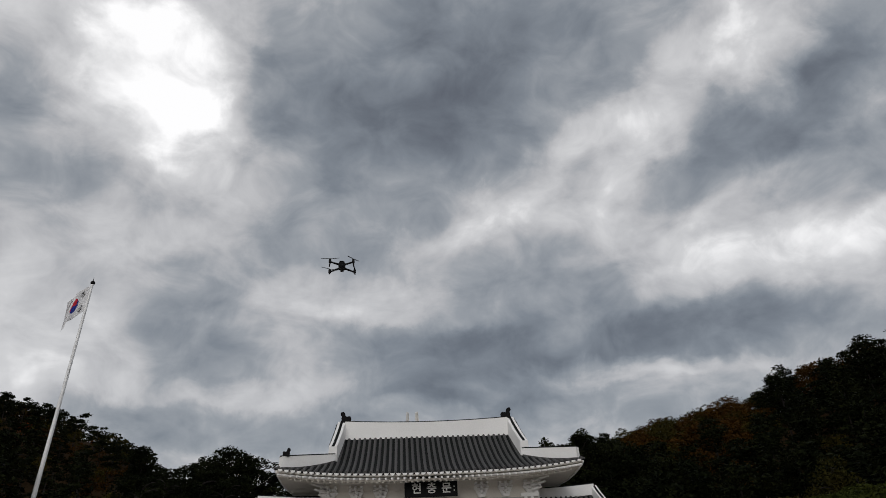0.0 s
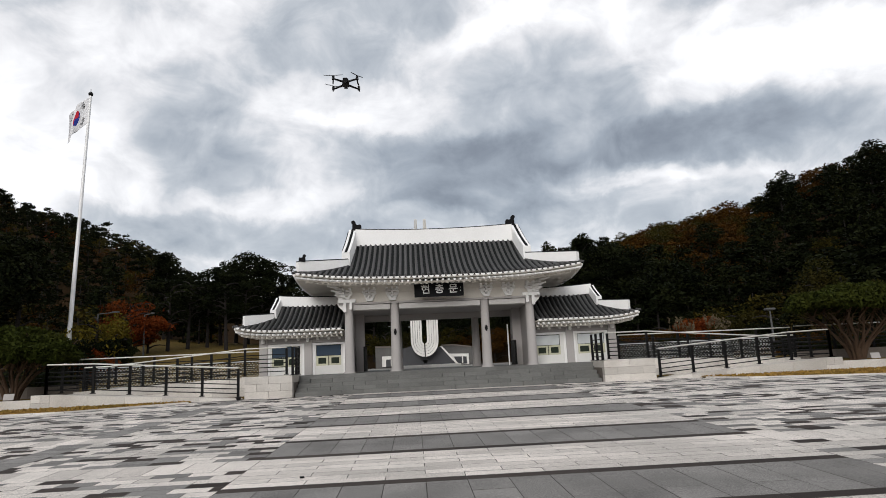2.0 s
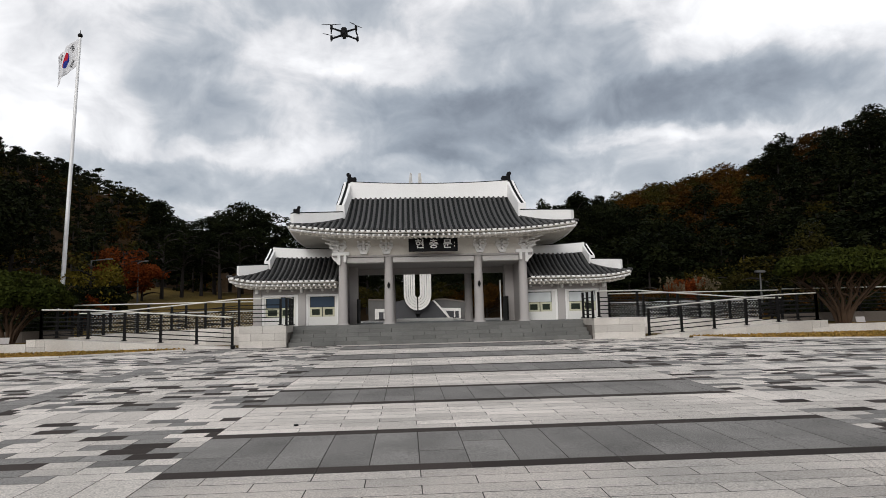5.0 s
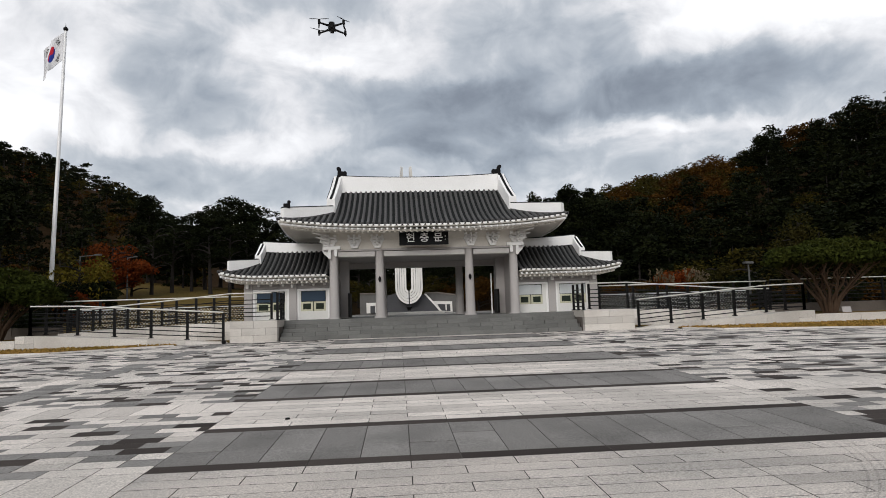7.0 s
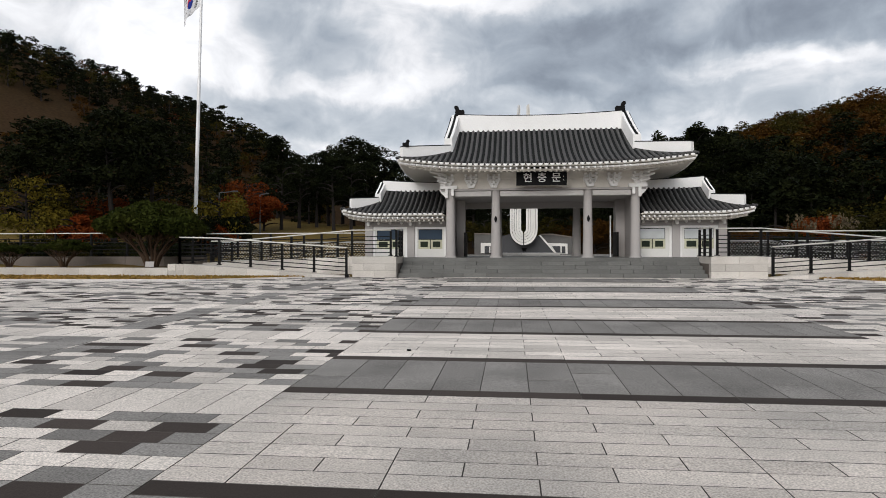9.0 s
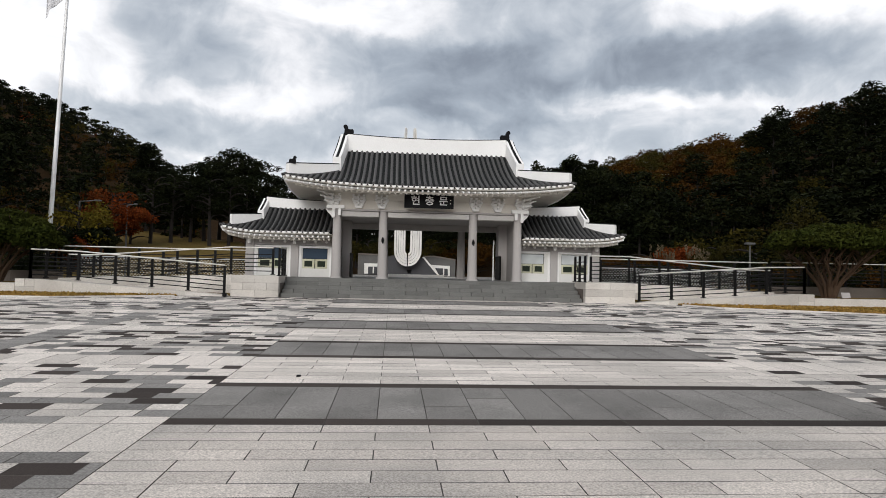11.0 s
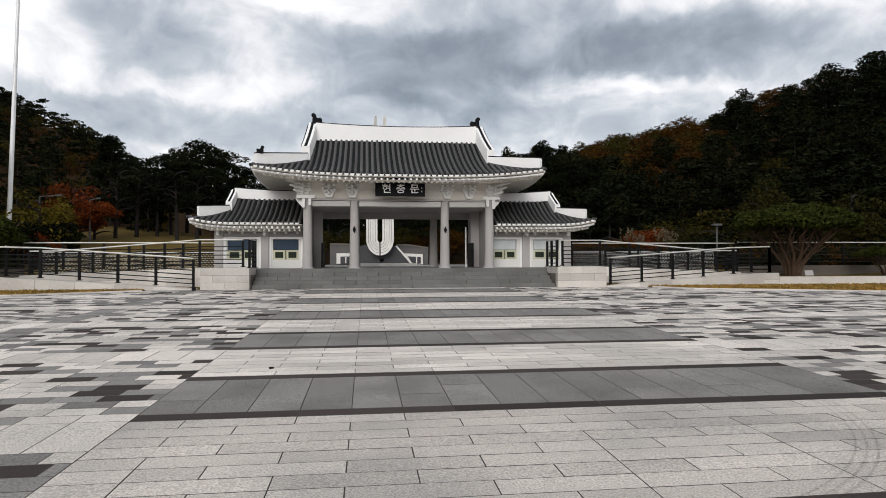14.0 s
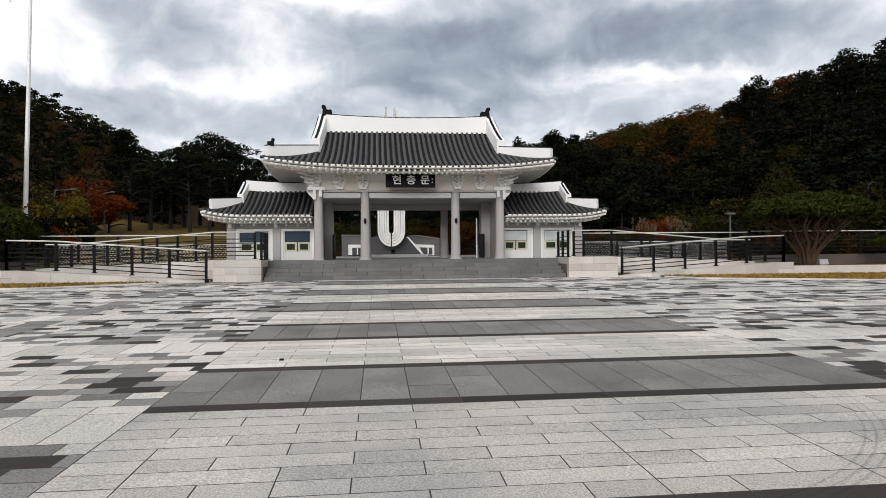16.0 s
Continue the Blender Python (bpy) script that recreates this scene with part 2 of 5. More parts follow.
TYRE.node_tree.nodes["Principled BSDF"].inputs["Base Color"].default_value = (0.05, 0.05, 0.05, 1)
TYRE.node_tree.nodes["Principled BSDF"].inputs["Roughness"].default_value = 0.9
TYRE.node_tree.nodes["Principled BSDF"].inputs["Alpha"].default_value = 0.15
LAMP_GREY = material("weathered_grey_lamp_metal", (0.10, 0.10, 0.10), 0.6, grain=30)
DRONE_BODY = material("dark_grey_plastic", (0.012, 0.012, 0.013), 0.6, grain=60, gloss=0.1)
BARK = material("grey_brown_bark", (0.016, 0.012, 0.010), 0.9, grain=14, stain=3, bump=0.5)
BARK_LIGHT = material("ochre_pine_bark", (0.075, 0.045, 0.027), 0.9, grain=12, stain=3, bump=0.5)
SOIL = material("dry_grass_soil", (0.19, 0.115, 0.035), 0.95, gloss=0.05, grain=20, stain=0.9, hue=(0.09, 0.085, 0.03), spread=0.4, bump=0.5)
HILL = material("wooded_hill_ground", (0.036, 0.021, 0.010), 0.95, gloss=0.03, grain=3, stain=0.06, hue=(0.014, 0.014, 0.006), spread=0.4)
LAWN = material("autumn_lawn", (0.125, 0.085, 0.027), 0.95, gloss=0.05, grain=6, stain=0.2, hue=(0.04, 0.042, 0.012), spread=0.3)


def leaf_material(name, color, second, rough=0.75):
    m = material(name, color, rough, grain=3.0, stain=0.6, hue=second, spread=0.35, bump=0.0, random_tone=0.3, stain_amount=0.9)
    m.node_tree.nodes["Principled BSDF"].inputs["Specular IOR Level"].default_value = 0.03
    return m


# highlights on the needle clumps are put into the lighter second colour
LEAF_PINE = leaf_material("dark_pine_needle_with_highlights", (0.0055, 0.0078, 0.0030), (0.018, 0.0205, 0.0068))
LEAF_SHRUB = leaf_material("clipped_pine_needle", (0.022, 0.029, 0.0055), (0.038, 0.042, 0.008))
LEAF_OLIVE = leaf_material("olive_autumn_leaf", (0.038, 0.030, 0.0055), (0.021, 0.022, 0.0045))
LEAF_RUST = leaf_material("rust_autumn_leaf", (0.135, 0.029, 0.007), (0.085, 0.028, 0.006))
LEAF_BROWN = leaf_material("brown_autumn_leaf", (0.050, 0.022, 0.004), (0.033, 0.018, 0.0036))
LEAF_YELLOW = leaf_material("yellow_olive_leaf", (0.105, 0.078, 0.011), (0.062, 0.058, 0.009))
LEAF_OCHRE = leaf_material("ochre_autumn_leaf", (0.060, 0.027, 0.004), (0.040, 0.022, 0.004))
PLUME = leaf_material("pale_grass_plume", (0.14, 0.11, 0.07), (0.09, 0.07, 0.045))
LEAF_DULL = leaf_material("dull_olive_leaf", (0.026, 0.022, 0.005), (0.016, 0.018, 0.004))

# ---- builders ----
XC = 1.42  # the gate's middle line
XS = 1.62  # the stairs' and paving's middle line
SLOPE = 0.018  # the plaza rises gently towards the gate
LAND = 1.22  # the level of the gate's floor


def thing(name, loc, label, category, group="", kind=""):
    e = new(name)
    e.location = loc
    return tagged(e, label, category, group, kind)


def hang(ob, parent):
    if parent is not None:
        ob.parent = parent
        ob.matrix_parent_inverse = Matrix.Translation(-parent.location) if parent.type == "EMPTY" else Matrix()
    return ob


def part(name, bm, mat, parent=None, label="", smooth=False):
    me = bpy.data.meshes.new(name)
    bm.normal_update()
    bm.to_mesh(me)
    bm.free()
    for m in mat if isinstance(mat, (list, tuple)) else [mat]:
        me.materials.append(m)
    if smooth:
        for p in me.polygons:
            p.use_smooth = True
    ob = hang(new(name, me), parent)
    return tagged(ob, label)


def mesh_part(name, verts, faces, mat, parent=None, label="", smooth=False, index=None):
    me = bpy.data.meshes.new(name)
    me.from_pydata([tuple(v) for v in verts], [], faces)
    for m in mat if isinstance(mat, (list, tuple)) else [mat]:
        me.materials.append(m)
    if index is not None:
        me.polygons.foreach_set("material_index", index)
    if smooth:
        for p in me.polygons:
            p.use_smooth = True
    me.update()
    return tagged(hang(new(name, me), parent), label)


def box(bm, x0, x1, y0, y1, z0, z1, bevel=0.0, slope=0.0):
    """A box; slope: how much its top and bottom rise per metre along x."""
    made = bmesh.ops.create_cube(bm, size=1)["verts"]
    for v in made:
        x = x0 + (v.co.x + 0.5) * (x1 - x0)
        v.co = Vector((x, y0 + (v.co.y + 0.5) * (y1 - y0), z0 + (v.co.z + 0.5) * (z1 - z0) + slope * (x - x0)))
    if bevel:
        edges = list({e for v in made for e in v.link_edges})
        bmesh.ops.bevel(bm, geom=edges, offset=bevel, segments=2, affect="EDGES")
    return bm


def rod(bm, a, b, r0, r1=None, n=10):
    """A tube from a to b, tapered from r0 to r1."""
    a, b = Vector(a), Vector(b)
    d = b - a
    m = Matrix.Translation((a + b) / 2) @ d.to_track_quat("Z", "Y").to_matrix().to_4x4()
    bmesh.ops.create_cone(bm, cap_ends=True, segments=n, radius1=r0, radius2=r0 if r1 is None else r1, depth=d.length, matrix=m)
    return bm


def prism(bm, outline, y0, y1):
    """An outline in x and z, given depth along y."""
    front = [bm.verts.new((x, y0, z)) for x, z in outline]
    rear = [bm.verts.new((x, y1, z)) for x, z in outline]
    n = len(outline)
    bm.faces.new(front)
    bm.faces.new(rear[::-1])
    for i in range(n):
        bm.faces.new((front[i], rear[i], rear[(i + 1) % n], front[(i + 1) % n]))
    bmesh.ops.recalc_face_normals(bm, faces=bm.faces)
    return bm


def sweep(bm, points, section):
    """A section of (across, up) pairs carried along the points, upright."""
    rings = []
    for i, p in enumerate(points):
        a, b = points[max(0, i - 1)], points[min(len(points) - 1, i + 1)]
        ahead = Vector((b[0] - a[0], b[1] - a[1], 0)).normalized()
        side = Vector((ahead.y, -ahead.x, 0))
        rings.append([bm.verts.new(Vector(p) + side * s + Vector((0, 0, u))) for s, u in section])
    n = len(section)
    for r0, r1 in zip(rings, rings[1:]):
        for k in range(n):
            bm.faces.new((r0[k], r0[(k + 1) % n], r1[(k + 1) % n], r1[k]))
    bm.faces.new(rings[0][::-1])
    bm.faces.new(rings[-1])
    bmesh.ops.recalc_face_normals(bm, faces=bm.faces)
    return bm



# ---- ground, hills ----
CRESTS = [(-180, 4, 200), (-90, 12, 190), (-60, 16.5, 170), (-42, 14.9, 150), (-34, 13.0, 150), (-29.5, 11.5, 145), (-25.5, 10.4, 140), (-21, 8.3, 130), (-18.5, 6.0, 125),
          (-10, 4.0, 125), (0, 3.2, 130), (8, 4.5, 125), (12, 6.0, 115), (20, 7.9, 110), (24, 9.2, 109), (27, 9.6, 108), (31, 9.8, 105), (33, 10.5, 103), (37, 11.4, 103), (42, 12.3, 103),
          (60, 13, 120), (90, 10, 160), (180, 4, 200)]


def crest(az):
    for (a0, e0, r0), (a1, e1, r1) in zip(CRESTS, CRESTS[1:]):
        if a0 <= az <= a1:
            k = (az - a0) / (a1 - a0)
            return e0 + k * (e1 - e0), r0 + k * (r1 - r0)
    return CRESTS[0][1:]


def step01(v):
    v = min(1.0, max(0.0, v))
    return v * v * (3 - 2 * v)


def terrain(x, y):
    az, r = math.degrees(math.atan2(x, y)), math.hypot(x, y)
    el, far = crest(az)
    flat_z = SLOPE * min(25.0, max(-45.0, y)) - 0.03 + 0.55 * step01((y - 25.6) / 3.0)
    foot = 50.0 + 18.0 * (1 - step01((abs(az - 1) - 9) / 6)) if abs(az) < 90 else 70.0
    # a grassy bank beyond the ramp
    flat_z += 2.2 * step01((r - 38) / 15) * (1 - step01((r - 58) / 20)) * step01((az + 26.5) / 3) * step01((-10.5 - az) / 3)
    k = min(1.0, max(0.0, (r - foot) / (far - foot)))
    rise = far * math.tan(radians(el)) * (0.35 * k + 0.65 * k * k * (3 - 2 * k))
    rise += 1.2 * k * noise.noise(Vector((x * 0.04, y * 0.04, 0.3)))
    if r > far:
        rise *= max(0.0, 1 - 0.3 * (r - far) / far)
    return flat_z + rise


def build_ground():
    radii = [0.0, 4, 8, 12, 16, 20, 22, 24, 25.6, 27, 29, 31, 34, 38, 43, 50, 56, 62, 69, 76, 84, 92, 100, 106, 112, 118, 125, 132, 140, 150, 165, 190, 230, 300, 450, 800, 1600, 3000]
    turns = 240
    verts, faces, idx = [(0, 0, terrain(0.01, 0.01))], [], []
    for r in radii[1:]:
        for k in range(turns):
            a = 2 * math.pi * k / turns
            x, y = r * math.sin(a), r * math.cos(a)
            verts.append((x, y, terrain(x, y)))
    for k in range(turns):
        faces.append((0, 1 + (k + 1) % turns, 1 + k))
        idx.append(1)
    for i in range(len(radii) - 2):
        for k in range(turns):
            a, b = 1 + i * turns + k, 1 + i * turns + (k + 1) % turns
            faces.append((a, b, b + turns, a + turns))
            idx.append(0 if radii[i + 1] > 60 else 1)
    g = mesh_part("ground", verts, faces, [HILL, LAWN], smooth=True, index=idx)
    tagged(g, "brown autumn ground rising into wooded hills", "ground", kind="structure")


build_ground()

# ---- the gate's floor, stairs and stair walls ----
STAIR_X0, STAIR_X1, STAIR_Y = -4.48, 7.72, 25.0
RISE, TREAD, STEPS = (LAND - 0.45) / 5, 0.32, 5

bm = bmesh.new()
box(bm, -6.35, 9.6, STAIR_Y + STEPS * TREAD - TREAD + 0.02, 34.5, 0.2, LAND, 0.0)
tagged(part("terrace", bm, STEP_STONE), "dark grey granite terrace under the gate", "terrace", kind="structure")
stairs = thing("stairs", (XS, STAIR_Y, 0.45), "wide flight of five dark grey granite steps", "stairs", kind="structure")
rng = random.Random(4)
for i in range(STEPS):
    z1 = 0.45 + RISE * (i + 1)
    x = STAIR_X0 - (0.45 if i % 2 else 0.0)
    while x < STAIR_X1:
        x1 = min(x + 0.9, STAIR_X1)
        bm = box(bmesh.new(), max(x, STAIR_X0) + 0.006, x1 - 0.006, STAIR_Y + TREAD * i + 0.002 * rng.random(), STAIR_Y + TREAD * (i + 1) + 0.3, z1 - RISE - 0.1, z1 - 0.002, 0.008)
        part("step_stone", bm, STEP_STONE, stairs)
        x += 0.9


def block_wall(name, x0, x1, y0, y1, base, top0, top1, label, courses=3, length=0.95, mat=WALL_STONE):
    """A granite wall of separate blocks along x; its top runs from top0 at x0 to top1 at x1."""
    w = thing(name, ((x0 + x1) / 2, y0, base), label, "wall", kind="structure")
    core = bmesh.new()
    prism(core, [(x0 + 0.01, base - 0.3), (x1 - 0.01, base - 0.3), (x1 - 0.01, top1 - 0.02), (x0 + 0.01, top0 - 0.02)], y0 + 0.02, y1)
    part("core", core, WALL_BROWN, w)
    n = max(1, round((x1 - x0) / length))

    def top(x):
        return top0 + (top1 - top0) * (x - x0) / (x1 - x0)

    for c in range(courses):
        off = 0.5 if c % 2 else 0.0
        cuts = [0.0] + [k + off for k in range(0, n + 1) if 0 < k + off < n] + [float(n)]
        for a, b in zip(cuts, cuts[1:]):
            xa, xb = x0 + (x1 - x0) * a / n, x0 + (x1 - x0) * b / n
            q = [(xa + 0.005, base + (top(xa) - base) * c / courses + 0.004), (xb - 0.005, base + (top(xb) - base) * c / courses + 0.004),
                 (xb - 0.005, base + (top(xb) - base) * (c + 1) / courses - 0.004), (xa + 0.005, base + (top(xa) - base) * (c + 1) / courses - 0.004)]
            part("stone_block", prism(bmesh.new(), q, y0, y0 + 0.3 if c < courses - 1 else y1), mat, w)
    return w


WALL_Y = 24.75
block_wall("stair_wall", -6.35, -4.52, WALL_Y, 26.6, 0.43, LAND + 0.06, LAND + 0.06, "cream granite block wall beside the stairs")
block_wall("stair_wall", 7.76, 9.85, WALL_Y, 26.6, 0.43, LAND + 0.06, LAND + 0.06, "cream granite block wall beside the stairs")

# ---- ramps with their walls and rails ----


def ramp(side):
    """A ramp that climbs away from the stairs, turns at a landing and climbs back to the terrace. side: -1 or 1."""
    def X(d):
        return XS + side * d

    def wall(name, d0, d1, y0, y1, base, t0, t1, label, courses=1, length=0.95):
        a, b = sorted(((X(d0), t0), (X(d1), t1)))
        return block_wall(name, a[0], b[0], y0, y1, base, a[1], b[1], label, courses, length, WALL_BROWN if name == "bed_rear_wall" else WALL_STONE)

    inner, outer, end = 8.25, 15.2, 15.9
    wall("ramp_wall", inner, outer, WALL_Y - 0.1, WALL_Y + 0.25, 0.40, 0.49, 0.98, "low cream granite wall that climbs with the ramp", 1, 1.35)
    wall("ramp_wall", outer, end, WALL_Y - 0.1, WALL_Y + 0.25, 0.40, 0.98, 0.98, "low cream granite wall at the end of the ramp", 2, 1.35)
    wall("planter_wall", end, 32.0, WALL_Y - 0.1, WALL_Y + 0.2, 0.36, 0.82, 0.82, "low cream granite wall of the planting bed", 1, 1.9)
    wall("ramp_wall", 8.3, outer, 26.3, 26.55, 0.40, LAND + 0.06, 1.0, "cream granite wall between the two ramps", 2, 1.35)
    deck = bmesh.new()
    prism(deck, sorted([(X(inner), 0.3), (X(outer), 0.3)]) + sorted([(X(outer), 0.93), (X(inner), 0.45)], reverse=True), WALL_Y + 0.22, 26.32)
    tagged(part("ramp_deck", deck, STONE_LIGHT), "pale paved ramp surface", "ramp", kind="structure")
    deck = bmesh.new()
    prism(deck, sorted([(X(8.0), 0.3), (X(outer), 0.3)]) + sorted([(X(outer), 0.93), (X(8.0), LAND)], reverse=True), 26.5, 28.2)
    tagged(part("ramp_deck", deck, STONE_LIGHT), "pale paved upper ramp surface", "ramp", kind="structure")

    def rail(points, label, bars=5):
        """Posts at the points, with a pale hand rail on top and dark bars between."""
        r = thing("handrail", points[0], label, "railing", group="ramp railings")
        for p in points:
            bm = bmesh.new()
            box(bm, p[0] - 0.045, p[0] + 0.045, p[1] - 0.045, p[1] + 0.045, p[2], p[2] + 1.09, 0.006)
            box(bm, p[0] - 0.09, p[0] + 0.09, p[1] - 0.07, p[1] + 0.07, p[2], p[2] + 0.03, 0.004)
            part("post", bm, BLACK_METAL, r)
        for a, b in zip(points, points[1:]):
            for k in range(bars):
                h = 0.15 + 0.172 * k
                part("bar", rod(bmesh.new(), (a[0], a[1], a[2] + h), (b[0], b[1], b[2] + h), 0.019, n=6), BLACK_METAL, r)
            part("hand_bar", rod(bmesh.new(), (a[0], a[1], a[2] + 1.12), (b[0], b[1], b[2] + 1.12), 0.026, n=8), RAIL_METAL, r, "pale top tube")

    y0, y1, y2 = WALL_Y + 0.08, 26.42, 28.1
    skew = 0.0 if side < 0 else 0.2  # the flight on this side starts a little further out
    front = [(X(8.23 + skew + 1.368 * i), y0, 0.535 + 0.102 * i) for i in range(5)] + [(X(15.45 + 0.6 * skew), y0, 0.985)]
    rail(front, "black steel ramp railing with pale top tube, in front")
    rail([front[-1], (X(15.5), 26.0, 0.985), (X(15.6), y2, 1.0)], "black steel railing across the ramp's landing")
    middle = [(X(6.69 + skew), y1, 1.30), (X(8.40 + skew), y1, 1.30)] + [(X(9.77 + skew + 1.37 * i), y1, 1.18 - 0.113 * i) for i in range(4)] + [(X(14.87 + skew), y1, 0.84)]
    rail(middle, "black steel railing between the two ramps")
    rail([(X(7.9 + 1.62 * i), y2, 1.22) for i in range(6)], "black steel railing behind the upper ramp")
    rail([(X(6.15), WALL_Y + 0.12, LAND + 0.06), (X(6.15), 25.6, LAND + 0.06), (X(6.2), y1, LAND + 0.06)], "black steel railing on the stair wall")
    rail([(X(16.5 + 1.9 * i), 28.6, 1.28) for i in range(9)], "black steel railing behind the planting bed")
    # pale lattice fence behind the ramps
    for i in range(4):
        a, b = sorted((X(8.2 + 2.0 * i), X(10.2 + 2.0 * i)))
        fy, z0, z1 = 30.2, 1.02, 1.95
        fence = thing("lattice_fence", ((a + b) / 2, fy, z0 - 0.1), "pale lattice fence panel behind the ramp", "fence", group="lattice fence panels")
        part("post", box(bmesh.new(), a - 0.03, a + 0.03, fy - 0.03, fy + 0.03, z0 - 0.15, z1 + 0.03, 0.005), LAMP_GREY, fence)
        bm = bmesh.new()
        for z in (z0, z1):
            box(bm, a + 0.03, b - 0.03, fy - 0.02, fy + 0.02, z - 0.025, z + 0.025)
        part("frame", bm, FENCE_GREY, fence)
        bm = bmesh.new()
        step = 0.155
        for k in range(-6, 14):
            for lean in (1, -1):
                p = a + step * k if lean > 0 else b - step * k
                q = p + lean * (z1 - z0)
                t0 = max(0.0, (a - p) / (q - p)) if lean > 0 else max(0.0, (p - b) / (p - q))
                t1 = min(1.0, (b - p) / (q - p)) if lean > 0 else min(1.0, (p - a) / (p - q))
                if t1 - t0 > 0.05:
                    rod(bm, (p + (q - p) * t0, fy + 0.012 * lean, z0 + (z1 - z0) * t0), (p + (q - p) * t1, fy + 0.012 * lean, z0 + (z1 - z0) * t1), 0.009, n=3)
        part("lattice", bm, FENCE_GREY, fence)
    wall("bed_rear_wall", 16.0, 32.0, 28.0, 28.3, 0.7, 1.26, 1.26, "weathered grey-brown retaining wall behind the planting bed", 1, 1.9)
    bed = bmesh.new()
    box(bed, *sorted((X(15.95), X(32))), WALL_Y + 0.19, 28.02, 0.3, 0.78)
    tagged(part("planting_bed", bed, SOIL), "bare dry soil of the planting bed", "soil", kind="structure")


ramp(-1)
ramp(1)

# ---- roofs ----


def tiled_roof(name, parent, xa, xb, y_eave, y_top, z_eave, z_top, hip_x, hip_y, hip_a, hip_b, lift, pitch, roll_r, label):
    """A hip-and-gable tiled roof whose ridge runs along x; hip_a, hip_b: whether the ends at xa and xb are hipped. Returns the roof and its height."""
    depth, mid, half = y_top - y_eave, (xa + xb) / 2, (xb - xa) / 2

    def inward(x):
        d = []
        if hip_a:
            d.append(x - xa)
        if hip_b:
            d.append(xb - x)
        return min(d) if d else 99.0

    def height(x, t, end=None):
        reach = 0.0
        if hip_a:
            reach = max(reach, (mid - x) / half)
        if hip_b:
            reach = max(reach, (x - mid) / half)
        if end is not None:
            reach = end
        p = 0.62 * t + 0.38 * t * t
        return z_eave + (z_top - z_eave) * p + lift * max(0.0, reach) ** 3 * (1 - t) ** 2

    def limit(x):
        d = inward(x)
        return 1.0 if d >= hip_x else max(0.06, d / hip_x * hip_y / depth)

    n = round((xb - xa) / pitch)
    xs = [xa + (xb - xa) * k / n for k in range(n + 1)]
    segs = 9
    base_v, base_f = [], []
    hip_most = hip_y / depth
    for sgn in (1, -1):  # the slope in front and the one behind
        for x0, x1 in zip(xs, xs[1:]):
            l0, l1 = limit(x0), limit(x1)
            if max(l0, l1) > 0.99 and min(l0, l1) < 0.99:  # the gable stands between these two
                l0, l1 = min(l0, hip_most), min(l1, hip_most)
            start = len(base_v)
            for x, lim in ((x0, l0), (x1, l1)):
                for j in range(segs + 1):
                    t = lim * j / segs
                    base_v.append((x, y_top - sgn * depth * (1 - t), height(x, t)))
            for j in range(segs):
                q = (start + j, start + segs + 1 + j, start + segs + 2 + j, start + j + 1)
                base_f.append(q if sgn > 0 else q[::-1])
    ends = ([(xa, 1)] if hip_a else []) + ([(xb, -1)] if hip_b else [])
    for x_end, way in ends:  # the hipped ends
        start, m = len(base_v), 24
        for i in range(m + 1):
            y = y_eave + 2 * depth * i / m
            from_edge = min(y - y_eave, y_eave + 2 * depth - y)
            most = min(1.0, from_edge / hip_y)
            for j in range(5):
                s = most * j / 4
                t = s * hip_y / depth
                base_v.append((x_end + way * hip_x * s, y, height(0, t, end=max(0.0, abs(y - y_top) / depth))))
        for i in range(m):
            for j in range(4):
                a = start + i * 5 + j
                q = (a, a + 1, a + 6, a + 5)
                base_f.append(q if way > 0 else q[::-1])
    # the sheet under the rolls carries the shade of the troughs in its colour
    roof = mesh_part("roof", base_v, base_f, TILE_AND_SHADE, parent, label)
    bm = bmesh.new()
    bm.from_mesh(roof.data)
    bmesh.ops.remove_doubles(bm, verts=bm.verts, dist=0.002)
    bm.to_mesh(roof.data)
    bm.free()
    thick = roof.modifiers.new("thickness", "SOLIDIFY")
    thick.thickness, thick.offset = 0.05, -1
    # rolls of cover tiles
    for sgn in (1, -1):
        for x in xs[:-1]:
            x = x + (xb - xa) / n / 2
            lim = limit(x)
            vs, fs = [], []
            k = 9 if lim > 0.5 else 5
            for j in range(k + 1):
                t = lim * j / k
                y, z = y_top - sgn * depth * (1 - t), height(x, t)
                if j == 0:
                    y -= sgn * 0.05
                for a in range(6):
                    ang = math.pi * a / 5
                    vs.append((x + roll_r * math.cos(ang), y, z - 0.03 + roll_r * 1.5 * math.sin(ang)))
            for j in range(k):
                for a in range(5):
                    q = (j * 6 + a, (j + 1) * 6 + a, (j + 1) * 6 + a + 1, j * 6 + a + 1)
                    fs.append(q if sgn < 0 else q[::-1])
            fs.append(tuple(range(6)))
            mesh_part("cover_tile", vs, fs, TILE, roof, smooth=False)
    for x_end, way in ends:
        m = round(2 * depth / pitch)
        for i in range(m):
            y = y_eave + 2 * depth * (i + 0.5) / m
            most = min(1.0, min(y - y_eave, y_eave + 2 * depth - y) / hip_y)
            vs, fs = [], []
            for j in range(5):
                s = most * j / 4
                z = height(0, s * hip_y / depth, end=abs(y - y_top) / depth)
                x = x_end + way * (hip_x * s - (0.05 if j == 0 else 0))
                for a in range(6):
                    ang = math.pi * a / 5
                    vs.append((x, y + roll_r * math.cos(ang), z - 0.03 + roll_r * 1.5 * math.sin(ang)))
            for j in range(4):
                for a in range(5):
                    q = (j * 6 + a, (j + 1) * 6 + a, (j + 1) * 6 + a + 1, j * 6 + a + 1)
                    fs.append(q if way > 0 else q[::-1])
            fs.append(tuple(range(6)))
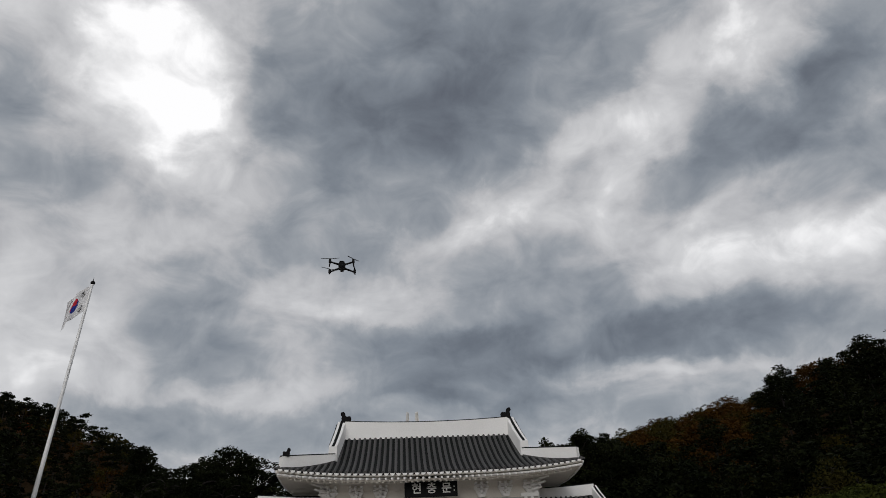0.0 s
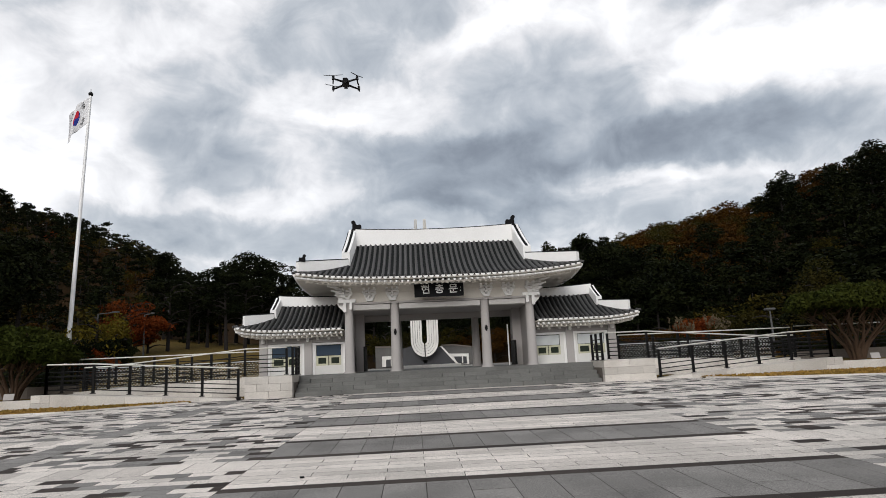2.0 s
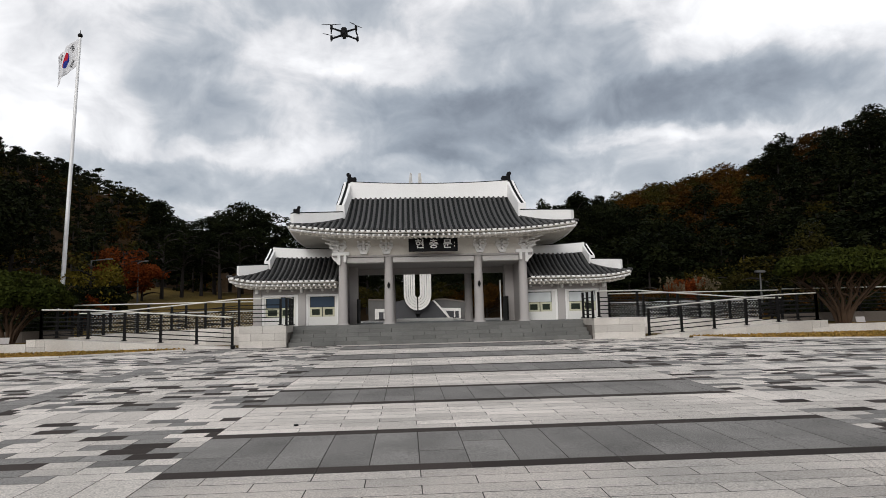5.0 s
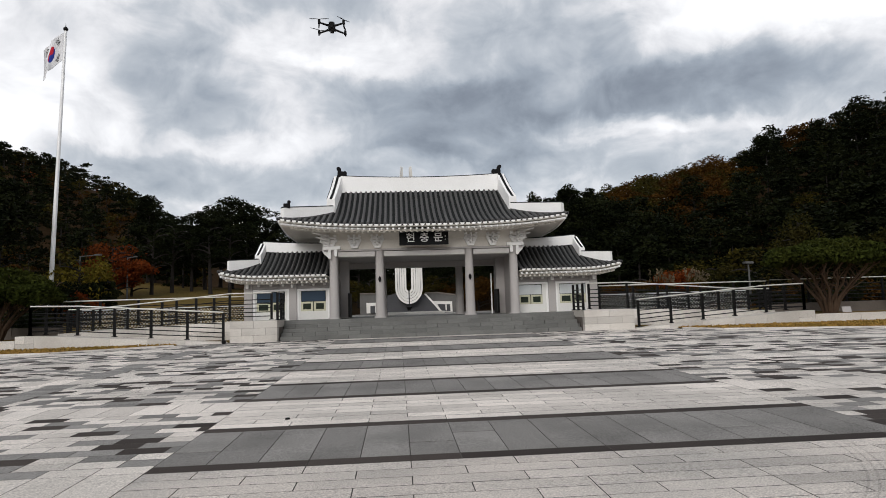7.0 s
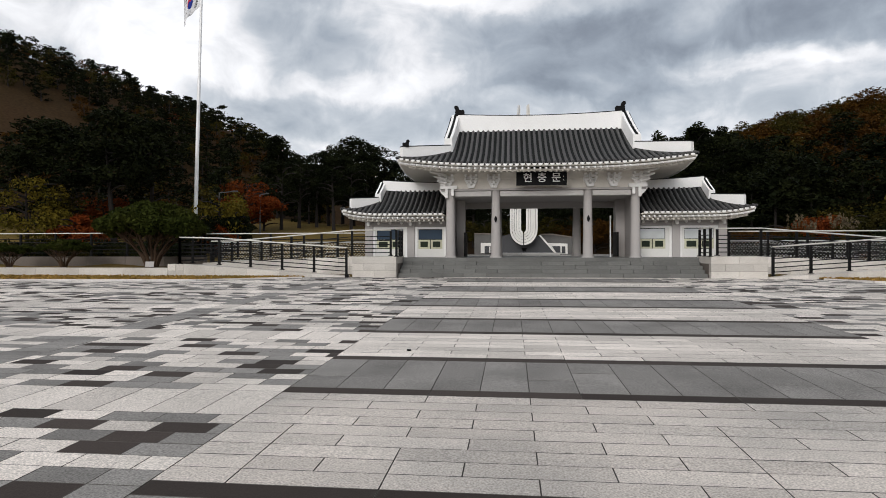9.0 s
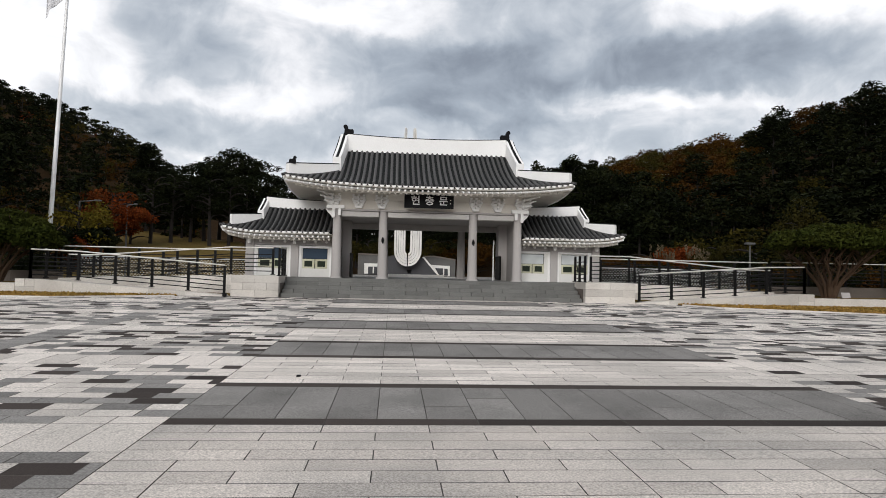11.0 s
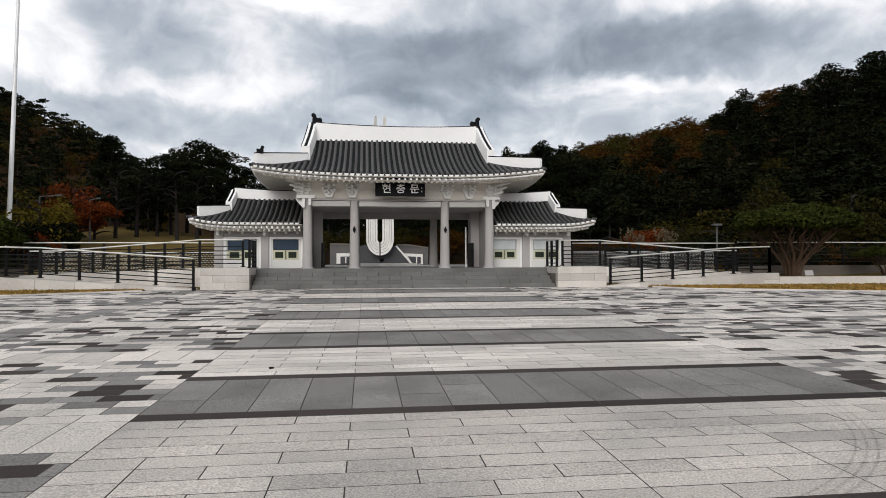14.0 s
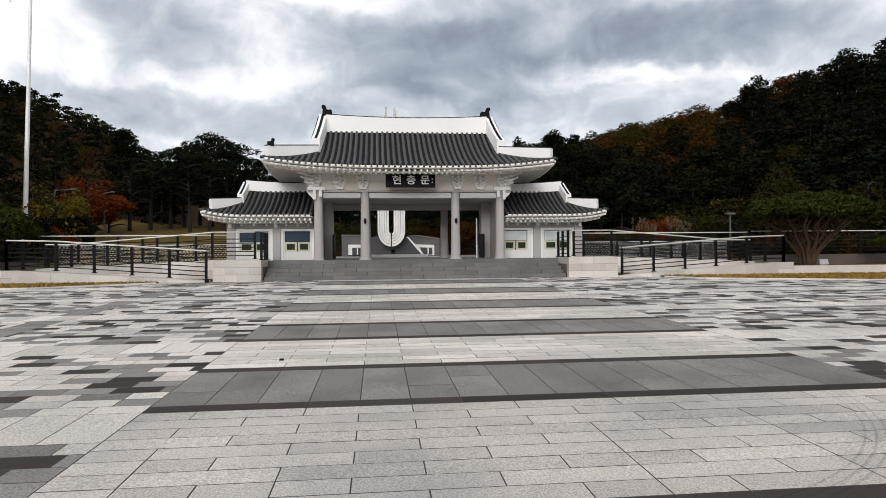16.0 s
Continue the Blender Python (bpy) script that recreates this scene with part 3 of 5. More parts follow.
            mesh_part("cover_tile", vs, fs, TILE, roof)
    return roof, height


def plaster_ridge(points, width, tall, roof, label="white plastered ridge", foot=-0.1, cope=0.9):
    """A white ridge wall along the points, with a thin dark coping of tiles. tall: one height, or one for each point."""
    w = width / 2
    talls = tall if isinstance(tall, list) else [tall] * len(points)
    for name, mat, words, sect in (("ridge", PAINT_WHITE, label, ((-w, None), (w, None), (w * 0.85, 0.0), (-w * 0.85, 0.0))),
                                   ("ridge_bed", TILE, "", ((-w * 0.9, -9), (w * 0.9, -9), (w * 0.9, None), (-w * 0.9, None))),
                                   ("ridge_coping", TILE_AND_SHADE, "dark tile coping", ((-w * cope, 0.002), (w * cope, 0.002), (w * cope * 0.66, 0.045), (-w * cope * 0.66, 0.045)))):
        if name == "ridge_bed" and foot < 0:
            continue
        bm = bmesh.new()
        rings = []
        for i, p in enumerate(points):
            a, b = points[max(0, i - 1)], points[min(len(points) - 1, i + 1)]
            ahead = Vector((b[0] - a[0], b[1] - a[1], 0)).normalized()
            side = Vector((ahead.y, -ahead.x, 0))
            rings.append([bm.verts.new(Vector(p) + side * s + Vector((0, 0, foot if u is None else (-0.1 if u == -9 else talls[i] + u)))) for s, u in sect])
        for r0, r1 in zip(rings, rings[1:]):
            for k in range(4):
                bm.faces.new((r0[k], r0[(k + 1) % 4], r1[(k + 1) % 4], r1[k]))
        bm.faces.new(rings[0][::-1])
        bm.faces.new(rings[-1])
        bmesh.ops.recalc_face_normals(bm, faces=bm.faces)
        part(name, bm, mat, roof, words)


def beast(x, y, z, s, way, parent):
    """A curled dark ridge-end ornament."""
    outline = [(-0.20, -0.1), (0.20, -0.1), (0.22, 0.16), (0.16, 0.22), (0.06, 0.19), (-0.04, 0.22), (-0.06, 0.36), (-0.14, 0.42), (-0.24, 0.40), (-0.27, 0.30), (-0.20, 0.24), (-0.22, 0.1)]
    bm = prism(bmesh.new(), [(x + way * a * s, z + b * s) for a, b in outline], y - 0.12 * s, y + 0.12 * s)
    bmesh.ops.bevel(bm, geom=bm.edges[:], offset=0.02 * s, segments=1, affect="EDGES")
    part("ridge_ornament", bm, ORNAMENT, parent, "black curled ridge-end ornament")


# ---- the gate ----
gate = thing("memorial_gate", (XC, 29.5, LAND), "white traditional gate with dark tiled hip-and-gable roof", "gate building")
COL_U = (-3.94, -1.96, 1.96, 3.94)
for row_y in (27.0, 31.6):
    for u in COL_U:
        bm = bmesh.new()
        rod(bm, (XC + u, row_y, LAND + 0.06), (XC + u, row_y, 4.16), 0.215, 0.17, 28)
        rod(bm, (XC + u, row_y, LAND), (XC + u, row_y, LAND + 0.07), 0.27, 0.25, 28)
        part("column", bm, CONCRETE, gate, "light grey round column", smooth=False)
# wall lanterns on the two middle columns
for u in (-1.96, 1.96):
    bm = bmesh.new()
    box(bm, XC + u - 0.06, XC + u + 0.06, 26.72, 26.80, 2.80, 2.95, 0.02)
    rod(bm, (XC + u, 26.75, 2.95), (XC + u, 26.75, 3.02), 0.05, 0.01, 8)
    rod(bm, (XC + u, 26.75, 2.80), (XC + u, 26.75, 2.74), 0.045, 0.015, 8)
    part("column_lamp", bm, BLACK_METAL, gate, "small black lantern on the column")
for row_y in (27.0, 31.6):
    for a, b in zip(COL_U, COL_U[1:]):
        bm = box(bmesh.new(), XC + a + 0.19, XC + b - 0.19, row_y - 0.14, row_y + 0.14, 3.88, 4.10, 0.01)
        part("beam", bm, BEAM_GREY, gate, "pale grey painted beam")
    bm = box(bmesh.new(), XC - 4.35, XC + 4.35, row_y - 0.2, row_y + 0.2, 4.12, 4.20, 0.01)
    part("beam_cap", bm, CONCRETE, gate)
part("gate_ceiling", box(bmesh.new(), XC - 4.1, XC + 4.1, 27.16, 31.44, 3.86, 3.98), CONCRETE, gate, "grey painted ceiling")
part("rear_beam", box(bmesh.new(), XC - 3.9, XC + 3.9, 30.4, 30.75, 3.58, 3.855), CONCRETE, gate)
# frieze, flaring out under the eaves
for y, f in ((26.9, 1), (31.7, -1)):
    bm = bmesh.new()
    prof = [(0.0, 4.2), (0.0, 4.62), (-0.12, 4.85), (-0.28, 5.02), (0.2, 5.1), (0.2, 4.2)]
    a = [bm.verts.new((XC - 4.25, y + f * p, z)) for p, z in prof]
    b = [bm.verts.new((XC + 4.25, y + f * p, z)) for p, z in prof]
    bm.faces.new(a), bm.faces.new(b[::-1])
    for i in range(len(prof)):
        bm.faces.new((a[i], b[i], b[(i + 1) % len(prof)], a[(i + 1) % len(prof)]))
    bmesh.ops.recalc_face_normals(bm, faces=bm.faces)
    part("frieze", bm, PAINT_CREAM, gate, "cream plastered frieze")
for s in (-1, 1):
    part("frieze", box(bmesh.new(), *sorted((XC + s * 4.05, XC + s * 4.25)), 27.1, 31.5, 4.2, 5.1), PAINT_CREAM, gate)
    # side walls between the front and rear columns
    part("side_wall", box(bmesh.new(), *sorted((XC + s * 3.86, XC + s * 4.02)), 27.18, 31.42, LAND, 4.12), CONCRETE, gate, "grey side wall")
    part("inner_pilaster", box(bmesh.new(), *sorted((XC + s * 3.45, XC + s * 3.855)), 29.0, 29.4, LAND, 3.86, 0.01), CONCRETE, gate)
    part("door_leaf", box(bmesh.new(), *sorted((XC + s * 3.36, XC + s * 3.44)), 28.1, 29.3, LAND + 0.03, 2.35, 0.01), BLACK_METAL, gate, "black open door leaf")

ROOF_XA, ROOF_XB, ROOF_Y, RIDGE_Y = XC - 6.02, XC + 6.02, 25.25, 29.4
roof, roof_z = tiled_roof("roof", gate, ROOF_XA, ROOF_XB, ROOF_Y, RIDGE_Y, 5.08, 7.25, 2.1, 1.85, True, True, 0.32, 0.235, 0.068, "charcoal tiled roof")
RW = 3.78
plaster_ridge([(XC - RW + 2 * RW * i / 10, RIDGE_Y, 7.12 + 0.12 * (i / 5 - 1) ** 2) for i in range(11)], 0.36, 0.72, roof)
for s in (-1, 1):
    for f in (1, -1):
        pts = []
        for i in range(7):
            t = 1 - i / 6 * 0.56
            pts.append((XC + s * (3.92 + 0.02 * i), RIDGE_Y - f * 4.15 * (1 - t), roof_z(XC + s * 3.0, t) + 0.12 * (1 - i / 6)))
        plaster_ridge(pts, 0.40, 0.62, roof, "white plastered gable ridge", cope=0.3)
        hip = []
        for i in range(7):
            k = i / 6
            x = XC + s * (3.98 + 1.86 * k)
            t = 0.435 * (1 - 0.92 * k)
            hip.append((x, RIDGE_Y - f * 4.15 * (1 - t) - f * 0.0, roof_z(x, t) - 0.02))
        plaster_ridge(hip, 0.26, [6.13 - 0.30 * i / 6 - p[2] for i, p in enumerate(hip)], roof, "white plastered hip ridge", 0.05)
        part("gable_tile_edge", sweep(bmesh.new(), [(p[0] + s * 0.215, p[1], p[2]) for p in pts[:-1]], [(-0.02, 0.40), (0.02, 0.40), (0.02, 0.53), (-0.02, 0.53)]), TILE_AND_SHADE, roof, "dark tile edge of the gable")
    beast(XC + s * 3.72, RIDGE_Y, 8.0, 1.0, -s, roof)
    # gable triangle
    tri = [(RIDGE_Y - 2.0, 5.75), (RIDGE_Y + 2.0, 5.75), (RIDGE_Y, 7.2)]
    bm = bmesh.new()
    a = [bm.verts.new((XC + s * 3.7, y, z)) for y, z in tri]
    b = [bm.verts.new((XC + s * 3.62, y, z)) for y, z in tri]
    bm.faces.new(a), bm.faces.new(b[::-1])
    for i in range(3):
        bm.faces.new((a[i], b[i], b[(i + 1) % 3], a[(i + 1) % 3]))
    bmesh.ops.recalc_face_normals(bm, faces=bm.faces)
    part("gable_wall", bm, PAINT_WHITE, gate)
beast(XC - 5.66, ROOF_Y + 0.2, 5.90, 0.6, -1, roof)


def eave_work(parent, xa, xb, y_eave, y_wall, z_eave, z_wall, lift, pitch, hip_a, hip_b, wall_a, wall_b, y_rear=None):
    """The white underside of an eave: a curved board, rafters with round white ends, and the soffit."""
    mid, half = (xa + xb) / 2, (xb - xa) / 2

    def up(x):
        r = max((mid - x) / half if hip_a else 0, (x - mid) / half if hip_b else 0, 0)
        return lift * r ** 3

    n = 24
    # fascia boards
    for k, (dy, dz, h, mat) in enumerate(((0.10, -0.10, 0.03, PAINT_CREAM), (0.34, -0.28, 0.06, PAINT_CREAM))):
        pts = [(xa + 0.06 + (xb - xa - 0.12) * i / n, y_eave + dy, z_eave + up(xa + (xb - xa) * i / n) + dz) for i in range(n + 1)]
        part("eave_board", sweep(bmesh.new(), pts, [(-0.03, 0), (0.03, 0), (0.03, h), (-0.03, h)]), mat, parent)
    # soffit: from the eave to the head of the wall
    vs, fs = [], []
    for i in range(n + 1):
        k = i / n
        x = xa + (xb - xa) * k
        vs += [(x, y_eave + 0.08, z_eave + up(x) - 0.13), (wall_a + (wall_b - wall_a) * k, y_wall, z_wall)]
    for i in range(n):
        fs.append((2 * i, 2 * i + 1, 2 * i + 3, 2 * i + 2))
    so = mesh_part("soffit", vs, fs, PAINT_CREAM, parent, "cream soffit")
    so.modifiers.new("thickness", "SOLIDIFY").thickness = 0.03
    for hip, x_e, x_w, s in ((hip_a, xa, wall_a, 1), (hip_b, xb, wall_b, -1)):
        if not hip or y_rear is None:
            continue
        vs, fs = [], []
        y_far = 2 * y_rear - y_eave
        for i in range(13):
            k = i / 12
            y = y_eave + (y_far - y_eave) * k
            r = abs(2 * k - 1)
            vs += [(x_e + s * 0.08, y, z_eave + lift * r ** 3 - 0.13), (x_w, y_wall + (2 * y_rear - 2 * y_wall) * k, z_wall)]
        for i in range(12):
            fs.append((2 * i, 2 * i + 1, 2 * i + 3, 2 * i + 2))
        so = mesh_part("soffit", vs, fs, PAINT_CREAM, parent)
        so.modifiers.new("thickness", "SOLIDIFY").thickness = 0.03
        pts = [(x_e + s * 0.05, y_eave + 0.06 + (y_far - y_eave - 0.12) * i / 12, z_eave + lift * abs(2 * i / 12 - 1) ** 3 - 0.17) for i in range(13)]
        part("eave_board", sweep(bmesh.new(), pts, [(-0.03, 0), (0.03, 0), (0.03, 0.09), (-0.03, 0.09)]), PAINT_WHITE, parent)
    # rafters
    m = round((xb - xa) / pitch)
    for i in range(m):
        k = (i + 0.5) / m
        x = xa + (xb - xa) * k
        xw = wall_a + (wall_b - wall_a) * k
        a = Vector((x, y_eave + 0.0, z_eave + up(x) - 0.22))
        b = Vector((xw, y_wall, z_wall - 0.05))
        part("rafter", rod(bmesh.new(), a, a + (b - a) * 0.55, 0.043, 0.043, 8), PAINT_WHITE, parent)
        a2 = a + (b - a) * 0.22 + Vector((0, 0, -0.11))
        part("rafter", rod(bmesh.new(), a2, a2 + (b - a) * 0.6, 0.048, 0.048, 8), PAINT_CREAM, parent)


def drop_tiles(parent, xa, xb, y, z, lift, pitch, hip_a, hip_b):
    """White plaster tongues that fill the ends of the tile rows along the eave."""
    mid, half, n = (xa + xb) / 2, (xb - xa) / 2, round((xb - xa) / pitch)
    for i in range(n):
        x = xa + (xb - xa) * (i + 0.5) / n
        r = max((mid - x) / half if hip_a else 0, (x - mid) / half if hip_b else 0, 0)
        h, w = z + lift * r ** 3, 0.40 * (xb - xa) / n
        part("tile_end", prism(bmesh.new(), [(x - w, h), (x - w * 0.7, h - 0.065), (x, h - 0.10), (x + w * 0.7, h - 0.065), (x + w, h)], y - 0.02, y + 0.03), PAINT_WHITE, parent)


drop_tiles(gate, ROOF_XA + 0.1, ROOF_XB - 0.1, ROOF_Y - 0.02, 5.05, 0.32, 0.235, True, True)
eave_work(gate, ROOF_XA, ROOF_XB, ROOF_Y, 26.8, 5.08, 5.10, 0.32, 0.24, True, True, XC - 4.3, XC + 4.3, y_rear=RIDGE_Y)


def bracket(x, y, z, wide=1.0, corner=0):
    """A white bracket cluster: stacked stepped arms with rounded blocks between."""
    bm = bmesh.new()
    for k, (w, dz, reach) in enumerate(((0.44, 0.0, 0.16), (0.60, 0.15, 0.26), (0.56, 0.30, 0.36))):
        w *= wide
        prism(bm, [(x - w / 2, z + dz + 0.09), (x - w / 2 + 0.06, z + dz), (x + w / 2 - 0.06, z + dz), (x + w / 2, z + dz + 0.09), (x + w / 2 - 0.02, z + dz + 0.11), (x - w / 2 + 0.02, z + dz + 0.11)], y - 0.07, y + 0.07)
        for q in (-0.5, 0, 0.5):
            box(bm, x + q * w * 0.8 - 0.05, x + q * w * 0.8 + 0.05, y - reach, y + 0.08, z + dz + 0.09, z + dz + 0.165, 0.012)
        rod(bm, (x, y - reach - 0.05, z + dz + 0.09), (x, y + 0.05, z + dz + 0.03), 0.035, 0.06, 8)
    if corner:
        for k in range(3):
            rod(bm, (x, y, z + 0.1 + 0.17 * k), (x + corner * (0.35 + 0.14 * k), y - 0.35 - 0.12 * k, z + 0.16 + 0.19 * k), 0.07, 0.035, 8)
    part("bracket", bm, PAINT_WHITE, gate, "white painted bracket cluster")


for u in (-3.02, -2.04, 2.04, 3.02):
    bracket(XC + u, 26.86, 4.34)
    part("bracket_seat", prism(bmesh.new(), [(XC + u - 0.17, 4.33), (XC + u - 0.12, 4.24), (XC + u + 0.12, 4.24), (XC + u + 0.17, 4.33)], 26.72, 26.9), PAINT_WHITE, gate)
for s in (-1, 1):
    bracket(XC + s * 4.12, 26.86, 4.36, 1.25, corner=s)
    bm = bmesh.new()
    box(bm, *sorted((XC + s * 3.62, XC + s * 4.38)), 26.68, 27.3, 4.20, 4.34, 0.015)
    box(bm, *sorted((XC + s * 4.02, XC + s * 4.14)), 26.66, 26.8, 3.80, 4.20, 0.02)
    box(bm, *sorted((XC + s * 3.76, XC + s * 3.88)), 26.66, 26.8, 3.90, 4.20, 0.02)
    prism(bm, [(XC + s * 4.14, 4.19), (XC + s * 4.42, 4.19), (XC + s * 4.36, 4.05), (XC + s * 4.22, 3.92), (XC + s * 4.14, 3.8)], 26.9, 27.1)
    part("capital", bm, PAINT_WHITE, gate, "white carved column capital")

# the name board
board = thing("name_board", (XC, 26.2, 4.2), "black name board with white lettering hung under the eave", "sign")
TILT = Matrix.Translation((XC - 0.03, 26.25, 4.555)) @ Matrix.Rotation(radians(-3), 4, "X")
bm = box(bmesh.new(), -1.0, 1.0, -0.03, 0.05, -0.26, 0.26, 0.01)
bm.transform(TILT)
part("panel", bm, SIGN_BLACK, board)
bm = bmesh.new()
for x0, x1, z0, z1 in ((-1.05, 1.05, 0.24, 0.29), (-1.05, 1.05, -0.29, -0.24), (-1.05, -1.0, -0.24, 0.24), (1.0, 1.05, -0.24, 0.24)):
    box(bm, x0, x1, -0.05, 0.06, z0, z1, 0.008)
bm.transform(TILT)
part("frame", bm, SIGN_BLACK, board)
txt = bpy.data.curves.new("lettering", "FONT")
txt.body, txt.size, txt.align_x, txt.align_y, txt.extrude, txt.offset = "현충문", 0.40, "CENTER", "CENTER", 0.008, 0.006
txt.space_character = 1.8
word = new("lettering", txt)
word.data.materials.append(LETTER)
word.parent = board
word.matrix_parent_inverse = Matrix.Translation(-board.location)
word.matrix_basis = TILT @ Matrix.Translation((0.02, -0.042, 0)) @ Matrix.Rotation(radians(90), 4, "X") @ Matrix.Diagonal((1.12, 1.05, 1, 1))

for dz in (0.07, -0.07):  # a small seal beside the lettering
    bm = box(bmesh.new(), 0.90, 0.93, -0.044, -0.031, dz - 0.03, dz + 0.02)
    bm.transform(TILT)
    part("seal_mark", bm, LETTER, board, "small white seal mark")

# ---- the two side buildings ----


def side_building(s):
    g = thing("side_building", (XC + s * 6, 29.3, LAND), "white single-storey side building with dark tiled roof", "building", group="side buildings")

    def box2(u0, u1, *rest, **kw):
        return box(bmesh.new(), *sorted((XC + s * u0, XC + s * u1)), *rest, **kw)

    in_u, out_u, wy, top = 4.25, 7.95, 28.0, 3.0
    part("rear_wall", box2(in_u, out_u, 30.6, 30.8, LAND, top), PANEL_WHITE, g)
    part("end_wall", box2(out_u - 0.2, out_u - 0.02, wy + 0.2, 30.6, LAND, top), PANEL_WHITE, g)
    part("ceiling_slab", box2(in_u, out_u, wy + 0.2, 30.6, top - 0.1, top), PANEL_WHITE, g)
    for u0, u1, nm in ((5.68, 6.02, "post"), (7.62, 7.98, "post")):
        part(nm, box2(u0, u1, wy - 0.1, wy + 0.2, LAND, top, 0.015), CONCRETE, g, "grey wall post")
        bm = bmesh.new()
        um = (u0 + u1) / 2
        box(bm, *sorted((XC + s * (um - 0.2), XC + s * (um + 0.2))), wy - 0.35, wy, 2.92, 3.0, 0.01)
        box(bm, *sorted((XC + s * (um - 0.06), XC + s * (um + 0.06))), wy - 0.32, wy, 2.66, 2.92, 0.02)
        part("post_head", bm, PAINT_WHITE, g)
    part("frieze", box2(in_u, out_u, wy - 0.02, wy + 0.16, 2.62, top), CONCRETE, g)
    for u0, u1 in ((4.22, 5.68), (6.02, 7.62)):
        w0, w1 = u0 + 0.2, u1 - 0.16
        if s > 0 and u0 < 5:
            w0, w1 = 4.32, 5.42
        # raised surround, panel below and window above
        bm = bmesh.new()
        for a, b, z0, z1 in ((u0, w0, LAND, 2.6), (w1, u1, LAND, 2.6), (w0, w1, LAND, 1.6), (w0, w1, 2.5, 2.6)):
            box(bm, *sorted((XC + s * a, XC + s * b)), wy + 0.02, wy + 0.16, z0, z1)
        part("wall_panel", bm, PANEL_WHITE, g, "white painted wall panel")
        bm = bmesh.new()
        for a, b, z0, z1 in ((u0, u0 + 0.1, LAND, 2.6), (u1 - 0.1, u1, LAND, 2.6), (u0 + 0.1, u1 - 0.1, 2.52, 2.6)):
            box(bm, *sorted((XC + s * a, XC + s * b)), wy - 0.02, wy + 0.018, z0, z1)
        part("surround", bm, PAINT_WHITE, g)
        win = part("window", box2(w0, w1, wy + 0.10, wy + 0.13, 1.6, 2.5), GLASS_DARK, g, "two-part window with pale yellow frame")
        # on the right building the upper pane's sky reflection is a flat pale colour
        part("upper_pane", box2(w0 + 0.03, w1 - 0.03, wy + 0.06, wy + 0.098, 2.04, 2.47), GLASS_BLUE if s < 0 else PANE_REFLECTION, win, "dim blue pane" if s < 0 else "pale pane with the sky's reflection painted in")
        mid = (w0 + w1) / 2
        for a, b in ((w0, mid - 0.02), (mid + 0.02, w1)):
            bm = bmesh.new()
            for p, q, z0, z1 in ((a, b, 1.6, 1.68), (a, b, 1.94, 2.02), (a, a + 0.09, 1.68, 1.94), (b - 0.09, b, 1.68, 1.94)):
                box(bm, *sorted((XC + s * p, XC + s * q)), wy + 0.03, wy + 0.098, z0, z1)
            part("sash", bm, FRAME_YELLOW, win, "pale yellow sash")
            part("pane", box2(a + 0.09, b - 0.09, wy + 0.06, wy + 0.08, 1.68, 1.94), GLASS_DARK, win)
        for k in range(3):
            u = u0 + (u1 - u0) * (k + 0.5) / 3
            part("beam_end", rod(bmesh.new(), (XC + s * u, wy - 0.10, 2.78), (XC + s * u, wy + 0.02, 2.78), 0.06, 0.06, 10), PAINT_WHITE, g)
    xa, xb = sorted((XC + s * 4.18, XC + s * 8.85))
    ye, yr, hx, hy = 26.95, 29.3, 1.5, 1.35
    r, rz = tiled_roof("roof", g, xa, xb, ye, yr, 3.2, 4.42, hx, hy, s < 0, s > 0, 0.22, 0.225, 0.066, "charcoal tiled roof")
    eave_work(g, xa, xb, ye, 28.0, 3.2, 3.02, 0.22, 0.225, s < 0, s > 0, *sorted((XC + s * 4.18, XC + s * 7.98)), y_rear=yr)
    drop_tiles(g, xa + 0.08, xb - 0.08, ye - 0.02, 3.17, 0.22, 0.225, s < 0, s > 0)
    plaster_ridge([(XC + s * (4.2 + 3.2 * i / 6), yr, 4.38 + 0.14 * (i / 6) ** 2) for i in range(7)], 0.26, 0.36, r)
    for f in (1, -1):
        pts = [(XC + s * (7.42 + 0.01 * i), yr - f * 2.35 * (1 - t), rz(XC + s * 6, t) + 0.06) for i, t in enumerate((1, 0.88, 0.76, 0.66, 0.56))]
        plaster_ridge(pts, 0.30, 0.34, r, cope=0.3)
        hip = []
        for i in range(6):
            k = i / 5
            t = 0.56 * (1 - 0.76 * k)
            hip.append((XC + s * (7.45 + 1.04 * k), yr - f * 2.35 * (1 - t), rz(XC + s * (7.45 + 1.04 * k), t) - 0.02))
        plaster_ridge(hip, 0.2, [3.98 - 0.11 * i / 5 - p[2] for i, p in enumerate(hip)], r, "white plastered hip ridge", 0.04)
        part("gable_tile_edge", sweep(bmesh.new(), [(p[0] + s * 0.17, p[1], p[2]) for p in pts[:-1]], [(-0.025, 0.15), (0.025, 0.15), (0.025, 0.29), (-0.025, 0.29)]), TILE_AND_SHADE, r, "dark tile edge of the gable")
    bm = bmesh.new()
    tri = [(yr - 1.0, 3.65), (yr + 1.0, 3.65), (yr, 4.38)]
    a = [bm.verts.new((XC + s * 7.3, y, z)) for y, z in tri]
    b = [bm.verts.new((XC + s * 7.24, y, z)) for y, z in tri]
    bm.faces.new(a), bm.faces.new(b[::-1])
    for i in range(3):
        bm.faces.new((a[i], b[i], b[(i + 1) % 3], a[(i + 1) % 3]))
    bmesh.ops.recalc_face_normals(bm, faces=bm.faces)
    part("gable_wall", bm, PAINT_WHITE, g)


side_building(-1)
side_building(1)

# ---- trees ----


